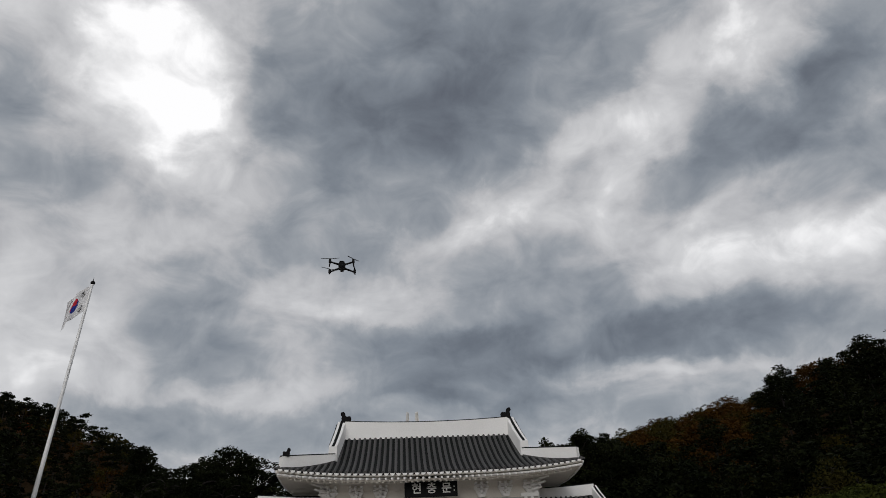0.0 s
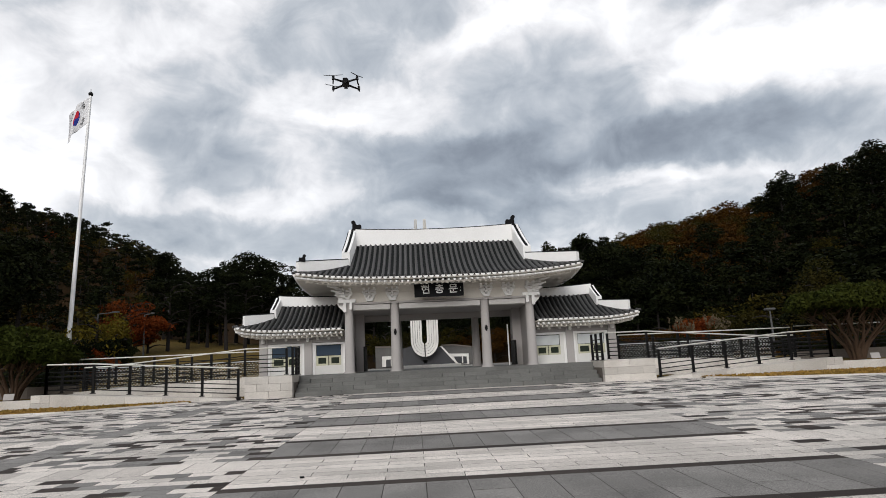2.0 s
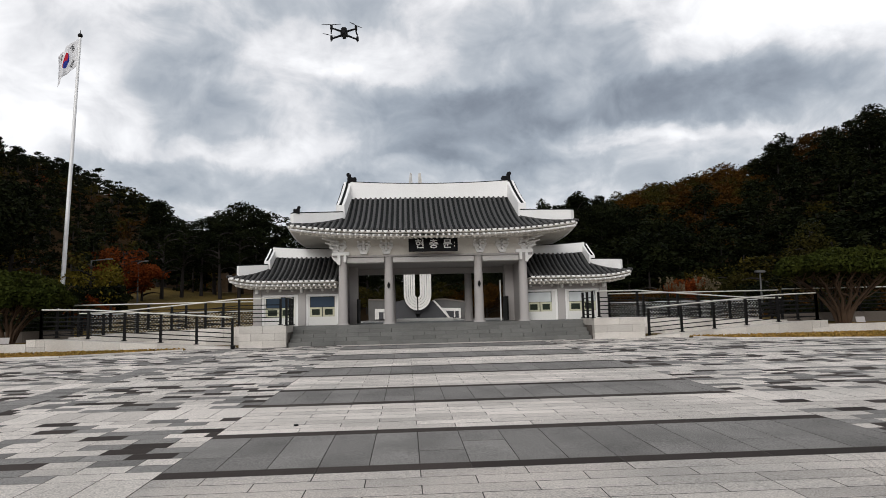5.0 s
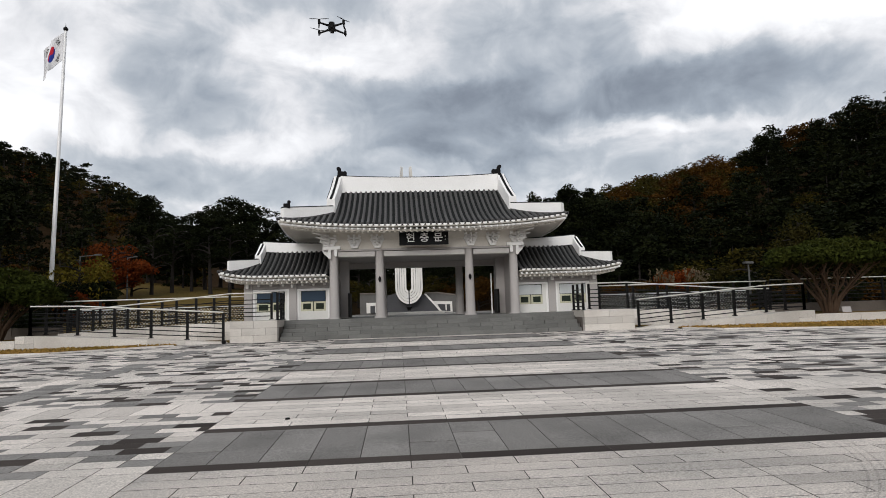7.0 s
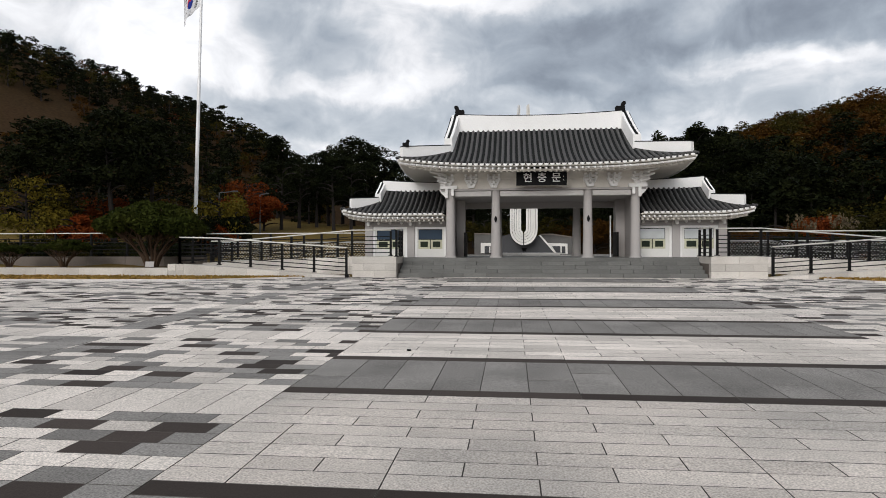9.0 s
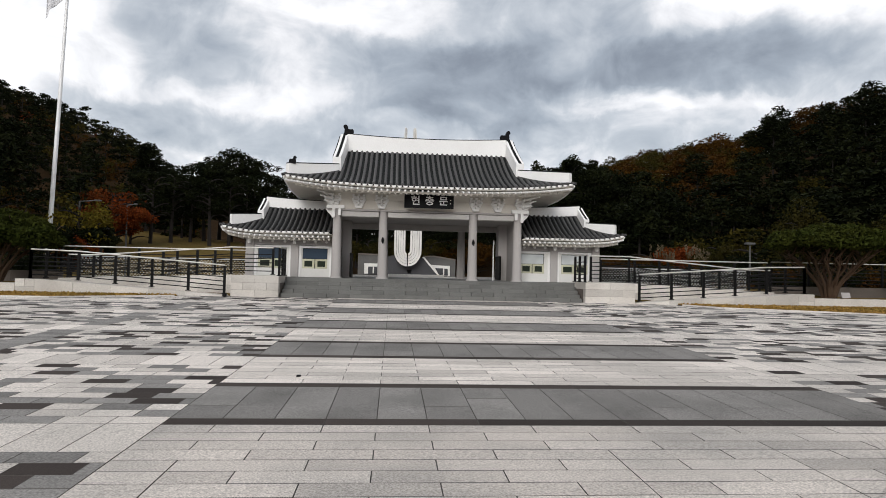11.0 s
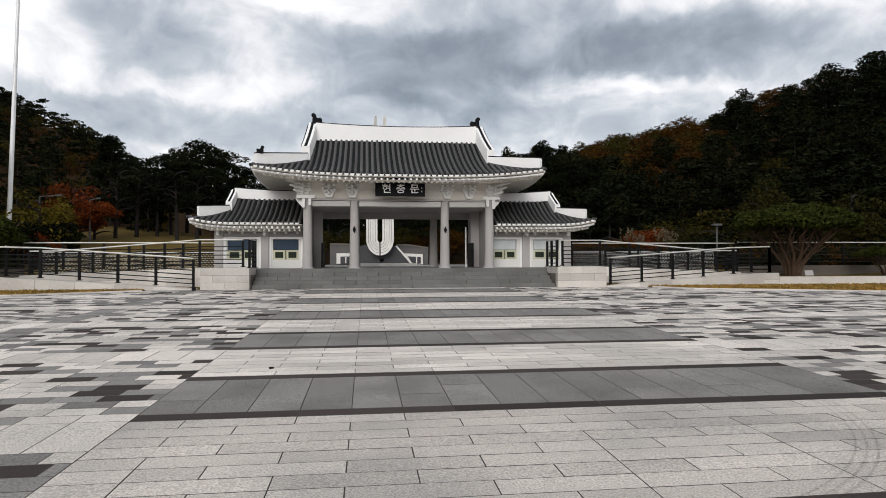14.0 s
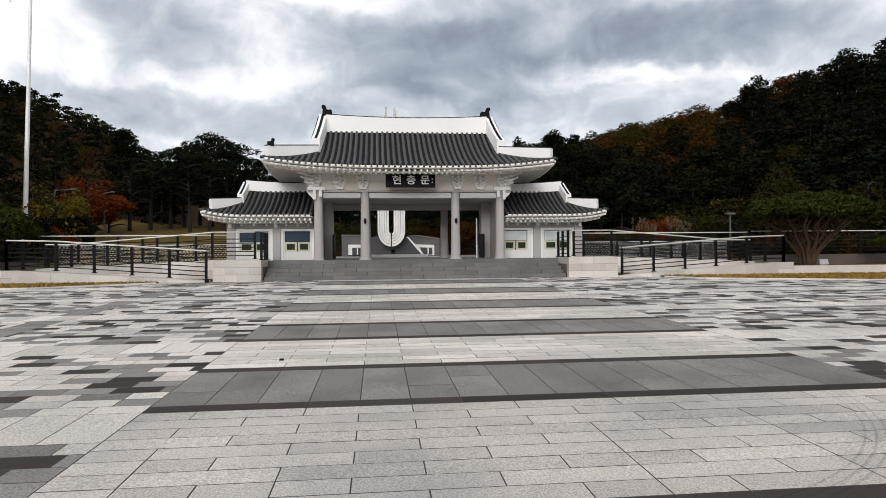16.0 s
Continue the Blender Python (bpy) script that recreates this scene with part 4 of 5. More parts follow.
def leaf_quads(centres, size, rs, level=0.5):
    """Small four-sided leaves at the centres, turned at random; level: how flat they lie."""
    n = len(centres)
    a = rs.normal(size=(n, 3))
    a[:, 2] *= level
    a /= np.linalg.norm(a, axis=1)[:, None] + 1e-9
    b = rs.normal(size=(n, 3))
    b[:, 2] *= level
    b -= (a * b).sum(1)[:, None] * a
    b /= np.linalg.norm(b, axis=1)[:, None] + 1e-9
    s = size * rs.uniform(0.6, 1.4, size=(n, 1))
    return np.stack([centres + a * s, centres + b * s * 0.45, centres - a * s, centres - b * s * 0.45], 1)


def clump_points(c, rx, rz, n, rs):
    """Points in a flattened clump, thicker towards its upper face."""
    p = rs.normal(size=(n, 3))
    p /= np.linalg.norm(p, axis=1)[:, None]
    p *= rs.uniform(0.55, 1.0, size=(n, 1))
    return np.array(c) + p * np.array([rx, rx, rz])


def pine_crown(rs, clumps, per, tall, wide, low, leaf):
    """A layered pine crown on a trunk of that height: flat clumps at the ends of limbs."""
    quads = []
    for k in range(clumps):
        h = low + (1 - low) * (k + rs.uniform(0, 1)) / clumps
        reach = wide * (1.08 - 0.75 * ((h - low) / (1 - low)) ** 1.6) * rs.uniform(0.25, 1.0)
        a = rs.uniform(0, 2 * math.pi)
        c = (reach * math.cos(a), reach * math.sin(a), h * tall + rs.normal() * 0.02 * tall)
        quads.append(leaf_quads(clump_points(c, wide * rs.uniform(0.30, 0.46), tall * rs.uniform(0.035, 0.06), per, rs), leaf, rs, 0.55))
    return np.concatenate(quads)


def round_crown(rs, clumps, per, tall, wide, low, leaf):
    """A broad-leaved crown: rounded clumps filling an uneven dome."""
    quads = []
    for k in range(clumps):
        p = rs.normal(size=3)
        p /= np.linalg.norm(p)
        p *= rs.uniform(0.45, 0.95)
        c = (p[0] * wide, p[1] * wide, tall * (low + (1 - low) * (0.5 + 0.45 * p[2])))
        quads.append(leaf_quads(clump_points(c, wide * rs.uniform(0.25, 0.42), tall * rs.uniform(0.08, 0.13), per, rs), leaf, rs, 0.9))
    return np.concatenate(quads)


def quad_mesh(name, quads, mats, parent=None, index=None, label=""):
    n = len(quads)
    me = bpy.data.meshes.new(name)
    me.vertices.add(4 * n)
    me.vertices.foreach_set("co", np.ascontiguousarray(quads, dtype=np.float32).ravel())
    me.loops.add(4 * n)
    me.loops.foreach_set("vertex_index", np.arange(4 * n, dtype=np.int32))
    me.polygons.add(n)
    me.polygons.foreach_set("loop_start", np.arange(0, 4 * n, 4, dtype=np.int32))
    for m in mats:
        me.materials.append(m)
    if index is not None:
        me.polygons.foreach_set("material_index", np.ascontiguousarray(index, dtype=np.int32))
    me.update(calc_edges=True)
    return tagged(hang(new(name, me), parent), label)


def at_angle(az, r):
    return r * math.sin(radians(az)), r * math.cos(radians(az))


rs = np.random.RandomState(7)
KINDS = []
for k in range(6):
    KINDS.append(("pine", pine_crown(rs, 32, 60, 1.0, 0.38, 0.14, 0.028)))
for k in range(4):
    KINDS.append(("round", round_crown(rs, 26, 62, 1.0, 0.42, 0.08, 0.026)))
SMALL = [("pine", pine_crown(rs, 17, 30, 1.0, 0.42, 0.15, 0.05)) for k in range(6)] + [("round", round_crown(rs, 15, 32, 1.0, 0.48, 0.05, 0.045)) for k in range(4)]
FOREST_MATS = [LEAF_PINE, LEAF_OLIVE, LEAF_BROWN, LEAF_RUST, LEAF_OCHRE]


def forest(name, az0, az1, r0, r1, spacing, autumn, label, kinds=KINDS, tall=(4.6, 7.0), bare=None, lush=1.0, turned_mats=(1, 2, 3, 1)):
    """A wood of trees of many shapes over a stretch of hillside."""
    quads, index, trunks = [], [], bmesh.new()
    r = r0
    while r < r1:
        step = math.degrees(spacing / r)
        az = az0 + rs.uniform(0, step)
        while az < az1:
            a, rr = az + rs.uniform(-0.3, 0.3) * step, r + rs.uniform(-0.45, 0.45) * spacing
            far = crest(a)[1]
            az += step
            if rr > far + 6 or (bare and bare(a, rr)):
                continue
            x, y = at_angle(a, rr)
            z = terrain(x, y)
            leafy = autumn(a, rr / far)
            turned = rs.uniform() < leafy
            kind, q = kinds[rs.randint(6, 10)] if turned else kinds[rs.randint(0, 6)]
            h = rs.uniform(*tall) * (0.85 if turned else 1.0)
            ang = rs.uniform(0, 2 * math.pi)
            c, s = math.cos(ang), math.sin(ang)
            w = h * rs.uniform(0.9, 1.25) * (lush if turned else 1.0)
            p = np.empty_like(q)
            p[..., 0], p[..., 1], p[..., 2] = x + w * (c * q[..., 0] - s * q[..., 1]), y + w * (s * q[..., 0] + c * q[..., 1]), z - 0.3 + h * q[..., 2]
            quads.append(p)
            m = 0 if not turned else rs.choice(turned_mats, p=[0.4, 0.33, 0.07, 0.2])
            index.append(np.full(len(q), m))
            rod(trunks, (x, y, z - 0.4), (x, y, z + h * 0.7), 0.13, 0.05, 5)
        r += spacing * 0.9
    wood = quad_mesh(name, np.concatenate(quads), FOREST_MATS, index=np.concatenate(index))
    tagged(wood, label, "forest", kind="stuff")
    part("trunks", trunks, BARK, wood)


forest("wooded_hillside", -50, -16.5, 60, 152, 3.5, lambda a, k: 0.28 if k > 0.6 else 0.40, "dark pine wood with autumn trees on a hillside", SMALL, (2.6, 4.6), lambda a, r: a < -35.4 + 1.2 * math.sin(0.5 * r) and 88 + 0.8 * (a + 42) < r < 110 - 1.5 * (a + 42))
forest("wooded_hillside", -16.5, 12, 84, 128, 5.0, lambda a, k: 0.2, "distant dark pine wood behind the gate", SMALL, (4.6, 7.0))
def gold(a, k):
    """How many of the trees have turned: a broad patch below the crest, and a smaller one further round."""
    if 19.5 < a < 31.5 and k > 0.70 + 0.07 * math.sin(a * 1.7):
        return 0.92
    if 34.5 < a < 40 and k > 0.90:
        return 0.8
    return 0.05


forest("wooded_hillside", 12, 50, 50, 114, 3.9, gold, "dark pine wood with brown autumn trees on a hillside", lush=1.3, turned_mats=(1, 2, 2, 4))


def limb_path(bm, a, b, r0, r1, sag=0.0, n=4, seg=7):
    """A slightly bent, tapering limb."""
    a, b = Vector(a), Vector(b)
    last = a
    for i in range(1, n + 1):
        k = i / n
        p = a.lerp(b, k) + Vector((0, 0, sag * math.sin(math.pi * k)))
        rod(bm, last, p, r0 + (r1 - r0) * (i - 1) / n, r0 + (r1 - r0) * k, seg)
        last = p


def tree(kind, az, r, tall, wide, leaf_mat, label, low=0.4, clumps=52, per=140, leaf=0.135, name="tree", lean=0.3, top_angle=None):
    x, y = at_angle(az, r)
    z = terrain(x, y)
    if top_angle:
        tall = (1.6 + r * math.tan(radians(top_angle)) - z) / 1.05
    t = thing(name, (x, y, z), label, "tree", group="trees round the plaza")
    bm = bmesh.new()
    top = Vector((x + lean * rs.uniform(-1, 1), y, z + tall * 0.86))
    limb_path(bm, (x, y, z - 0.3), top, 0.022 * tall + 0.04, 0.03, 0, 6, 9)
    for k in range(9):
        h = low * 0.8 + (0.9 - low * 0.8) * k / 9
        a = rs.uniform(0, 2 * math.pi)
        s = Vector((x, y, z)).lerp(top, h / 0.86)
        limb_path(bm, s, s + Vector((math.cos(a) * wide * 0.7, math.sin(a) * wide * 0.7, tall * rs.uniform(0.02, 0.1))), 0.07, 0.02, 0.15, 3, 6)
    part("trunk", bm, BARK, t)
    make = pine_crown if kind == "pine" else round_crown
    q = make(rs, clumps, per, tall, wide, low, leaf) + np.array([x, y, z])
    quad_mesh("crown", q, [leaf_mat], t)
    return t


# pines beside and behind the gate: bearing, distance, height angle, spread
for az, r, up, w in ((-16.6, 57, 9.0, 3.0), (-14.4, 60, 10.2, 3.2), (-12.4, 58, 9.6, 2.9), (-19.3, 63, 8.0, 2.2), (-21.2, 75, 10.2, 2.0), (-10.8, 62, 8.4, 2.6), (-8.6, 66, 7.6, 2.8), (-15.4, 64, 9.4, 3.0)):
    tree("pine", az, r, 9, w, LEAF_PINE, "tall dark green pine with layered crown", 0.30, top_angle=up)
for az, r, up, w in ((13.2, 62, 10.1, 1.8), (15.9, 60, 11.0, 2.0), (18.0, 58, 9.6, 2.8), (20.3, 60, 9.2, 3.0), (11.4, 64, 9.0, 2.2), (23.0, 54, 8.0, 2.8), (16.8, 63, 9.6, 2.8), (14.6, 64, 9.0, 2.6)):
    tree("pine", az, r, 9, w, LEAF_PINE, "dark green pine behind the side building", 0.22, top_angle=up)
# open pines and coloured trees by the flagpole
for az, r, h, w in ((-34.0, 44, 9.0, 3.6), (-31.6, 47, 9.2, 2.8), (-38.0, 48, 9.0, 3.4)):
    tree("pine", az, r, h, w, LEAF_PINE, "spreading dark pine with a bare lower trunk", 0.52, lean=0.8)
for az, r, h, w, m, words in ((-23.5, 50, 4.3, 2.3, LEAF_RUST, "small rust-red autumn tree"), (-34.8, 50, 5.0, 2.2, LEAF_RUST, "small rust-red autumn tree"), (-26.2, 46, 5.0, 2.4, LEAF_YELLOW, "small olive-yellow tree on the lawn"),
                              (-40.0, 45, 5.2, 2.6, LEAF_YELLOW, "olive-yellow tree on the lawn"), (-37.2, 46, 4.4, 2.0, LEAF_OLIVE, "low olive-green tree on the lawn"), (-22.3, 51, 3.0, 1.8, LEAF_RUST, "small rust-red autumn tree"), (-36.8, 43, 2.6, 1.7, LEAF_RUST, "low red autumn bush"),
                              (-26.3, 44, 2.3, 1.3, LEAF_RUST, "low red autumn bush"), (-24.6, 45, 2.7, 1.3, LEAF_PINE, "low dark green bush"), (25.6, 46, 2.8, 2.0, LEAF_RUST, "low red autumn bush"), (22.6, 47, 2.4, 1.7, LEAF_BROWN, "low brown autumn bush"), (28.4, 46, 2.9, 1.8, LEAF_DULL, "low olive-green bush behind the railing"), (31.0, 45, 2.8, 1.8, LEAF_PINE, "low dark green bush"),
                              (34.4, 44, 6.0, 1.8, LEAF_DULL, "olive-green tree behind the planting bed"), (40.2, 46, 5.4, 2.4, LEAF_DULL, "olive-green tree behind the planting bed"), (19.6, 47, 2.2, 1.5, LEAF_BROWN, "low brown autumn bush")):
    tree("round", az, r, h, w, m, words, 0.12, 26, 120, 0.11)
tree("round", -28.0, 43, 4, 2.3, LEAF_PINE, "dark rounded bush before the flagpole", 0.05, 26, 130, 0.11, top_angle=3.2)
# row of young trees on the lawn beyond the ramp
for k in range(6):
    tree("pine", -20.8 + 1.55 * k, 52 + 1.4 * (k % 3), 5.4 + 0.5 * (k % 2), 1.7, LEAF_PINE, "young dark pine on the lawn", 0.42, 16, 90, 0.12)
# trees seen through the gate
for az, r, h, w in ((-3.4, 78, 8.5, 3.4), (0.6, 84, 9.0, 3.6), (4.6, 80, 9.0, 3.4), (8.2, 78, 8.4, 3.2), (-6.0, 82, 8.6, 3.2), (2.6, 74, 7.8, 3.2), (6.6, 73, 7.6, 3.0)):
    tree("pine", az, r, h, w, LEAF_PINE, "dark pine beyond the gate", 0.28)


# olive and yellow trees low on the slope beyond the gate
for az, r, h, w, m in ((-4.6, 69, 4.2, 2.6, LEAF_OLIVE), (-2.2, 71, 4.4, 2.4, LEAF_DULL), (3.6, 70, 4.3, 2.4, LEAF_OLIVE), (5.4, 72, 4.6, 2.6, LEAF_OCHRE), (7.6, 70, 4.4, 2.4, LEAF_BROWN), (-0.2, 72, 4.0, 2.4, LEAF_DULL)):
    tree("round", az, r, h, w, m, "low yellowing tree on the slope beyond the gate", 0.08, 22, 110, 0.13)


def undergrowth(name, az0, az1, r0, r1, count, tall, mats, label):
    """Low bushes grown together, each a few clumps of leaves."""
    quads, index = [], []
    for k in range(count):
        x, y = at_angle(rs.uniform(az0, az1), rs.uniform(r0, r1))
        z, h = terrain(x, y), tall * rs.uniform(0.5, 1.15)
        for c in range(5):
            p = (x + rs.normal() * 0.5, y + rs.normal() * 0.5, z + h * rs.uniform(0.25, 0.75))
            q = leaf_quads(clump_points(p, 0.55, h * 0.28, 60, rs), 0.09, rs, 1.0)
            quads.append(q)
            index.append(np.full(len(q), (k * 7 + c // 4) % len(mats)))
    tagged(quad_mesh(name, np.concatenate(quads), mats, index=np.concatenate(index)), label, "bushes", kind="stuff")


undergrowth("undergrowth", 17.5, 46, 39.5, 47, 170, 1.5, [LEAF_PINE, LEAF_PINE, LEAF_PINE, LEAF_BROWN, LEAF_PINE], "dark brown and green undergrowth at the foot of the wood")
undergrowth("undergrowth", -46, -27.5, 38.5, 44, 90, 1.2, [LEAF_PINE, LEAF_PINE, LEAF_DULL, LEAF_PINE], "dark green undergrowth behind the planting bed")


def plume_grass(az, r, tall):
    """A tuft of tall grass with pale feathery heads."""
    x, y = at_angle(az, r)
    z = terrain(x, y)
    t = thing("plume_grass", (x, y, z), "tuft of tall grass with pale dry plumes", "grass", group="plume grass by the wood")
    stems, heads = bmesh.new(), []
    for k in range(16):
        a, lean = rs.uniform(0, 2 * math.pi), rs.uniform(0.1, 0.5)
        tip = Vector((x + lean * math.cos(a), y + lean * math.sin(a), z + tall * rs.uniform(0.75, 1.0)))
        limb_path(stems, (x + 0.1 * math.cos(a), y + 0.1 * math.sin(a), z - 0.05), tip, 0.012, 0.006, 0.1, 3, 4)
        heads.append(leaf_quads(clump_points(tip, 0.07, 0.22, 16, rs), 0.06, rs, 2.0))
    part("stems", stems, LEAF_OLIVE, t)
    quad_mesh("plumes", np.concatenate(heads), [PLUME], t, label="pale feathery plumes")


for az, r, h in ((23.6, 42, 2.5), (24.6, 42.5, 2.2), (26.4, 42, 2.6), (27.0, 41.5, 2.3)):
    plume_grass(az, r, h)


def clipped_pine(x, y, z, tall, wide, label, per=230, clumps=46, skirt=0.48):
    """A many-stemmed pine with a low dome of needles on bare fanning limbs."""
    t = thing("clipped_pine", (x, y, z), label, "shrub", group="clipped pines in the planting beds")
    n = 13
    for k in range(n):
        a = 2 * math.pi * k / n + rs.uniform(-0.25, 0.25)
        reach = wide * rs.uniform(0.35, 0.85)
        bm = bmesh.new()
        last, thick = Vector((x + 0.07 * wide * math.cos(a), y + 0.07 * wide * math.sin(a), z - 0.05)), 0.026 * tall
        joints = [last]
        for j in range(1, 6):  # a crooked limb that leans out and up
            f = j / 5
            out = 0.07 * wide + (reach - 0.07 * wide) * f ** 1.35
            turn = a + rs.uniform(-0.16, 0.16) * (1 if j < 5 else 0.5)
            p = Vector((x + out * math.cos(turn), y + out * math.sin(turn), z + tall * (0.62 * f ** 0.85) + rs.uniform(-0.02, 0.02) * tall))
            rod(bm, last, p, thick, thick * 0.78, 7)
            thick *= 0.78
            joints.append(p)
            last = p
        for j in range(7):
            s = joints[2 + j % 3].lerp(joints[3 + j % 3], rs.uniform(0, 1))
            e = s + Vector((rs.uniform(-0.28, 0.28) * wide, rs.uniform(-0.28, 0.28) * wide, tall * rs.uniform(0.10, 0.24)))
            limb_path(bm, s, e, 0.009 * tall, 0.003 * tall, rs.uniform(-0.06, 0.06) * tall, 3, 5)
        part("limb", bm, BARK_LIGHT, t, "ochre-brown bare limb")
    quads = []
    for k in range(clumps):
        a, rr = rs.uniform(0, 2 * math.pi), math.sqrt(rs.uniform(0, 1))
        top = math.sqrt(max(0.0, 1 - 0.8 * rr * rr))
        c = (x + wide * 0.84 * rr * math.cos(a), y + wide * 0.84 * rr * math.sin(a), z + tall * (skirt + (0.91 - skirt) * top * rs.uniform(0.6, 1.0)))
        quads.append(leaf_quads(clump_points(c, wide * 0.2, tall * 0.085, per, rs), 0.022 * tall + 0.02, rs, 0.9))
    quad_mesh("crown", np.concatenate(quads), [LEAF_SHRUB], t)


clipped_pine(19.45, 26.4, 0.78, 3.4, 2.75, "large clipped pine with a flat green dome", 330, 150, 0.60)
clipped_pine(-16.05, 26.4, 0.78, 3.1, 2.45, "large clipped pine with a dense green dome", 330, 170, 0.34)
clipped_pine(-20.2, 26.2, 0.78, 1.35, 1.25, "small clipped pine with a flat green dome", 260, 40)
clipped_pine(-22.9, 26.2, 0.78, 1.2, 1.15, "small clipped pine with a flat green dome", 260, 40)
clipped_pine(-26.0, 26.2, 0.78, 1.25, 1.2, "small clipped pine with a flat green dome", 260, 40)
clipped_pine(24.0, 26.2, 0.78, 1.5, 1.5, "small clipped pine with a flat green dome", 260, 40)

# ---- flagpole and flag ----
FOOT, TOP = Vector((-21.30, 40.0, terrain(-21.3, 40.0))), Vector((-20.72, 40.0, 20.1))
pole = thing("flagpole", FOOT, "tall white metal flagpole on the lawn", "flagpole")
part("mast", rod(bmesh.new(), FOOT - Vector((0, 0, 0.2)), TOP, 0.15, 0.08, 16), POLE_METAL, pole)
part("foot_plate", rod(bmesh.new(), FOOT, FOOT + Vector((0, 0, 0.25)), 0.4, 0.36, 16), WALL_STONE, pole)
bm = bmesh.new()
bmesh.ops.create_uvsphere(bm, u_segments=14, v_segments=8, radius=0.15, matrix=Matrix.Translation(TOP + Vector((0, 0, 0.1))))
rod(bm, TOP + Vector((0, 0, 0.2)), TOP + Vector((0, 0, 0.5)), 0.03, 0.008, 8)
part("finial", bm, BLACK_METAL, pole, "dark ball finial")


def flag():
    nu, nv, fly, hoist = 48, 32, 2.7, 1.8
    verts, faces, idx = [], [], []
    for i in range(nu + 1):
        for j in range(nv + 1):
            u, v = i / nu, j / nv
            out = fly * u
            ahead = out * 0.54 * (1 - 0.25 * u)
            drop = 0.56 * out + 0.22 * u * u
            wave = 0.16 * u * math.sin(7.5 * u + 2.2 * v) + 0.08 * u * math.sin(17 * u - 3 * v)
            verts.append((TOP.x - 0.09 - ahead, TOP.y - 0.05 + wave - 0.25 * u, TOP.z - 0.15 - hoist * (1 - v) * (1 - 0.12 * u) - drop * (1 - 0.25 * v)))
    for i in range(nu):
        for j in range(nv):
            a = i * (nv + 1) + j
            faces.append((a, a + nv + 1, a + nv + 2, a + 1))
            x, y = ((i + 0.5) / nu - 0.5) * 3.0, ((j + 0.5) / nv - 0.5) * 2.0
            r = math.hypot(x, y)
            c = 0
            if r < 0.5:
                k = y + 0.62 * x  # the split runs on a slant, bent like a wave
                c = 1 if k > 0.22 * math.sin(math.pi * (x - 0.62 * y) / 0.55) else 2
            for sx in (-1, 1):
                for sy in (-1, 1):
                    dx, dy = x - sx * 0.86, y - sy * 0.56
                    al, ac = (dx * sx * 0.83 + dy * sy * 0.55), (-dx * sx * 0.55 + dy * sy * 0.83)
                    if abs(ac) < 0.25 and abs(al) < 0.17 and abs((al * 6) % 0.68 - 0.34) < 0.22:
                        c = 3
            idx.append(c)
    f = mesh_part("flag", verts, faces, [FLAG_WHITE, FLAG_RED, FLAG_BLUE, FLAG_BLACK], None, smooth=True, index=idx)
    f.modifiers.new("thickness", "SOLIDIFY").thickness = 0.006
    tagged(f, "white cloth flag with red and blue disc, drooping on the flagpole", "flag")


flag()

# ---- drone ----
DRONE = Vector((-0.45, 6.73, 4.80))
drone = thing("drone", DRONE, "dark grey four-armed camera drone hovering over the plaza", "drone")


def on_drone(bm):
    bm.transform(Matrix.Translation(DRONE) @ Matrix.Rotation(radians(6), 4, "X") @ Matrix.Rotation(radians(4), 4, "Z"))
    return bm


bm = bmesh.new()
box(bm, -0.040, 0.040, -0.11, 0.11, -0.030, 0.034, 0.02)
box(bm, -0.032, 0.032, -0.09, 0.06, 0.030, 0.048, 0.01)
part("body", on_drone(bm), DRONE_BODY, drone)
bm = bmesh.new()
bmesh.ops.create_uvsphere(bm, u_segments=12, v_segments=8, radius=0.024, matrix=Matrix.Translation((0, -0.115, -0.026)))
rod(bm, (0, -0.13, -0.026), (0, -0.145, -0.026), 0.013, 0.013, 10)
part("gimbal_camera", on_drone(bm), DRONE_BODY, drone, "small gimbal camera")
for sx in (-1, 1):
    for sy, out_x, y_end, z_end in ((-1, 0.135, -0.14, 0.012), (1, 0.15, 0.16, -0.008)):
        arm = on_drone(rod(bmesh.new(), (sx * 0.035, sy * 0.07, 0.005), (sx * out_x, y_end, z_end), 0.013, 0.010, 8))
        a = part("arm", arm, DRONE_BODY, drone)
        m = rod(bmesh.new(), (sx * out_x, y_end, z_end - 0.012), (sx * out_x, y_end, z_end + 0.036), 0.016, 0.014, 12)
        part("motor", on_drone(m), DRONE_BODY, a)
        leg = rod(bmesh.new(), (sx * out_x, y_end, z_end - 0.01), (sx * (out_x + 0.006), y_end, z_end - (0.065 if sy < 0 else 0.03)), 0.010, 0.006, 8)
        part("leg", on_drone(leg), DRONE_BODY, a)
        for way in (0.7 + sx * 0.5 + sy * 0.3, 0.7 + sx * 0.5 + sy * 0.3 + math.pi):
            d = Vector((math.cos(way), math.sin(way), 0.04))
            n = Vector((-d.y, d.x, 0)) * 0.009
            s = Vector((sx * out_x, y_end, z_end + 0.038))
            bl = bmesh.new()
            top = [bl.verts.new(p) for p in (s + n * 0.5, s + d * 0.05 + n * 1.2, s + d * 0.11 + n * 0.4, s + d * 0.11 - n * 0.4, s + d * 0.05 - n * 0.8, s - n * 0.5)]
            bl.faces.new(top)
            ext = bmesh.ops.extrude_face_region(bl, geom=bl.faces[:])
            for v in ext["geom"]:
                if isinstance(v, bmesh.types.BMVert):
                    v.co.z += 0.002
            part("propeller_blade", on_drone(bl), DRONE_BODY, a)

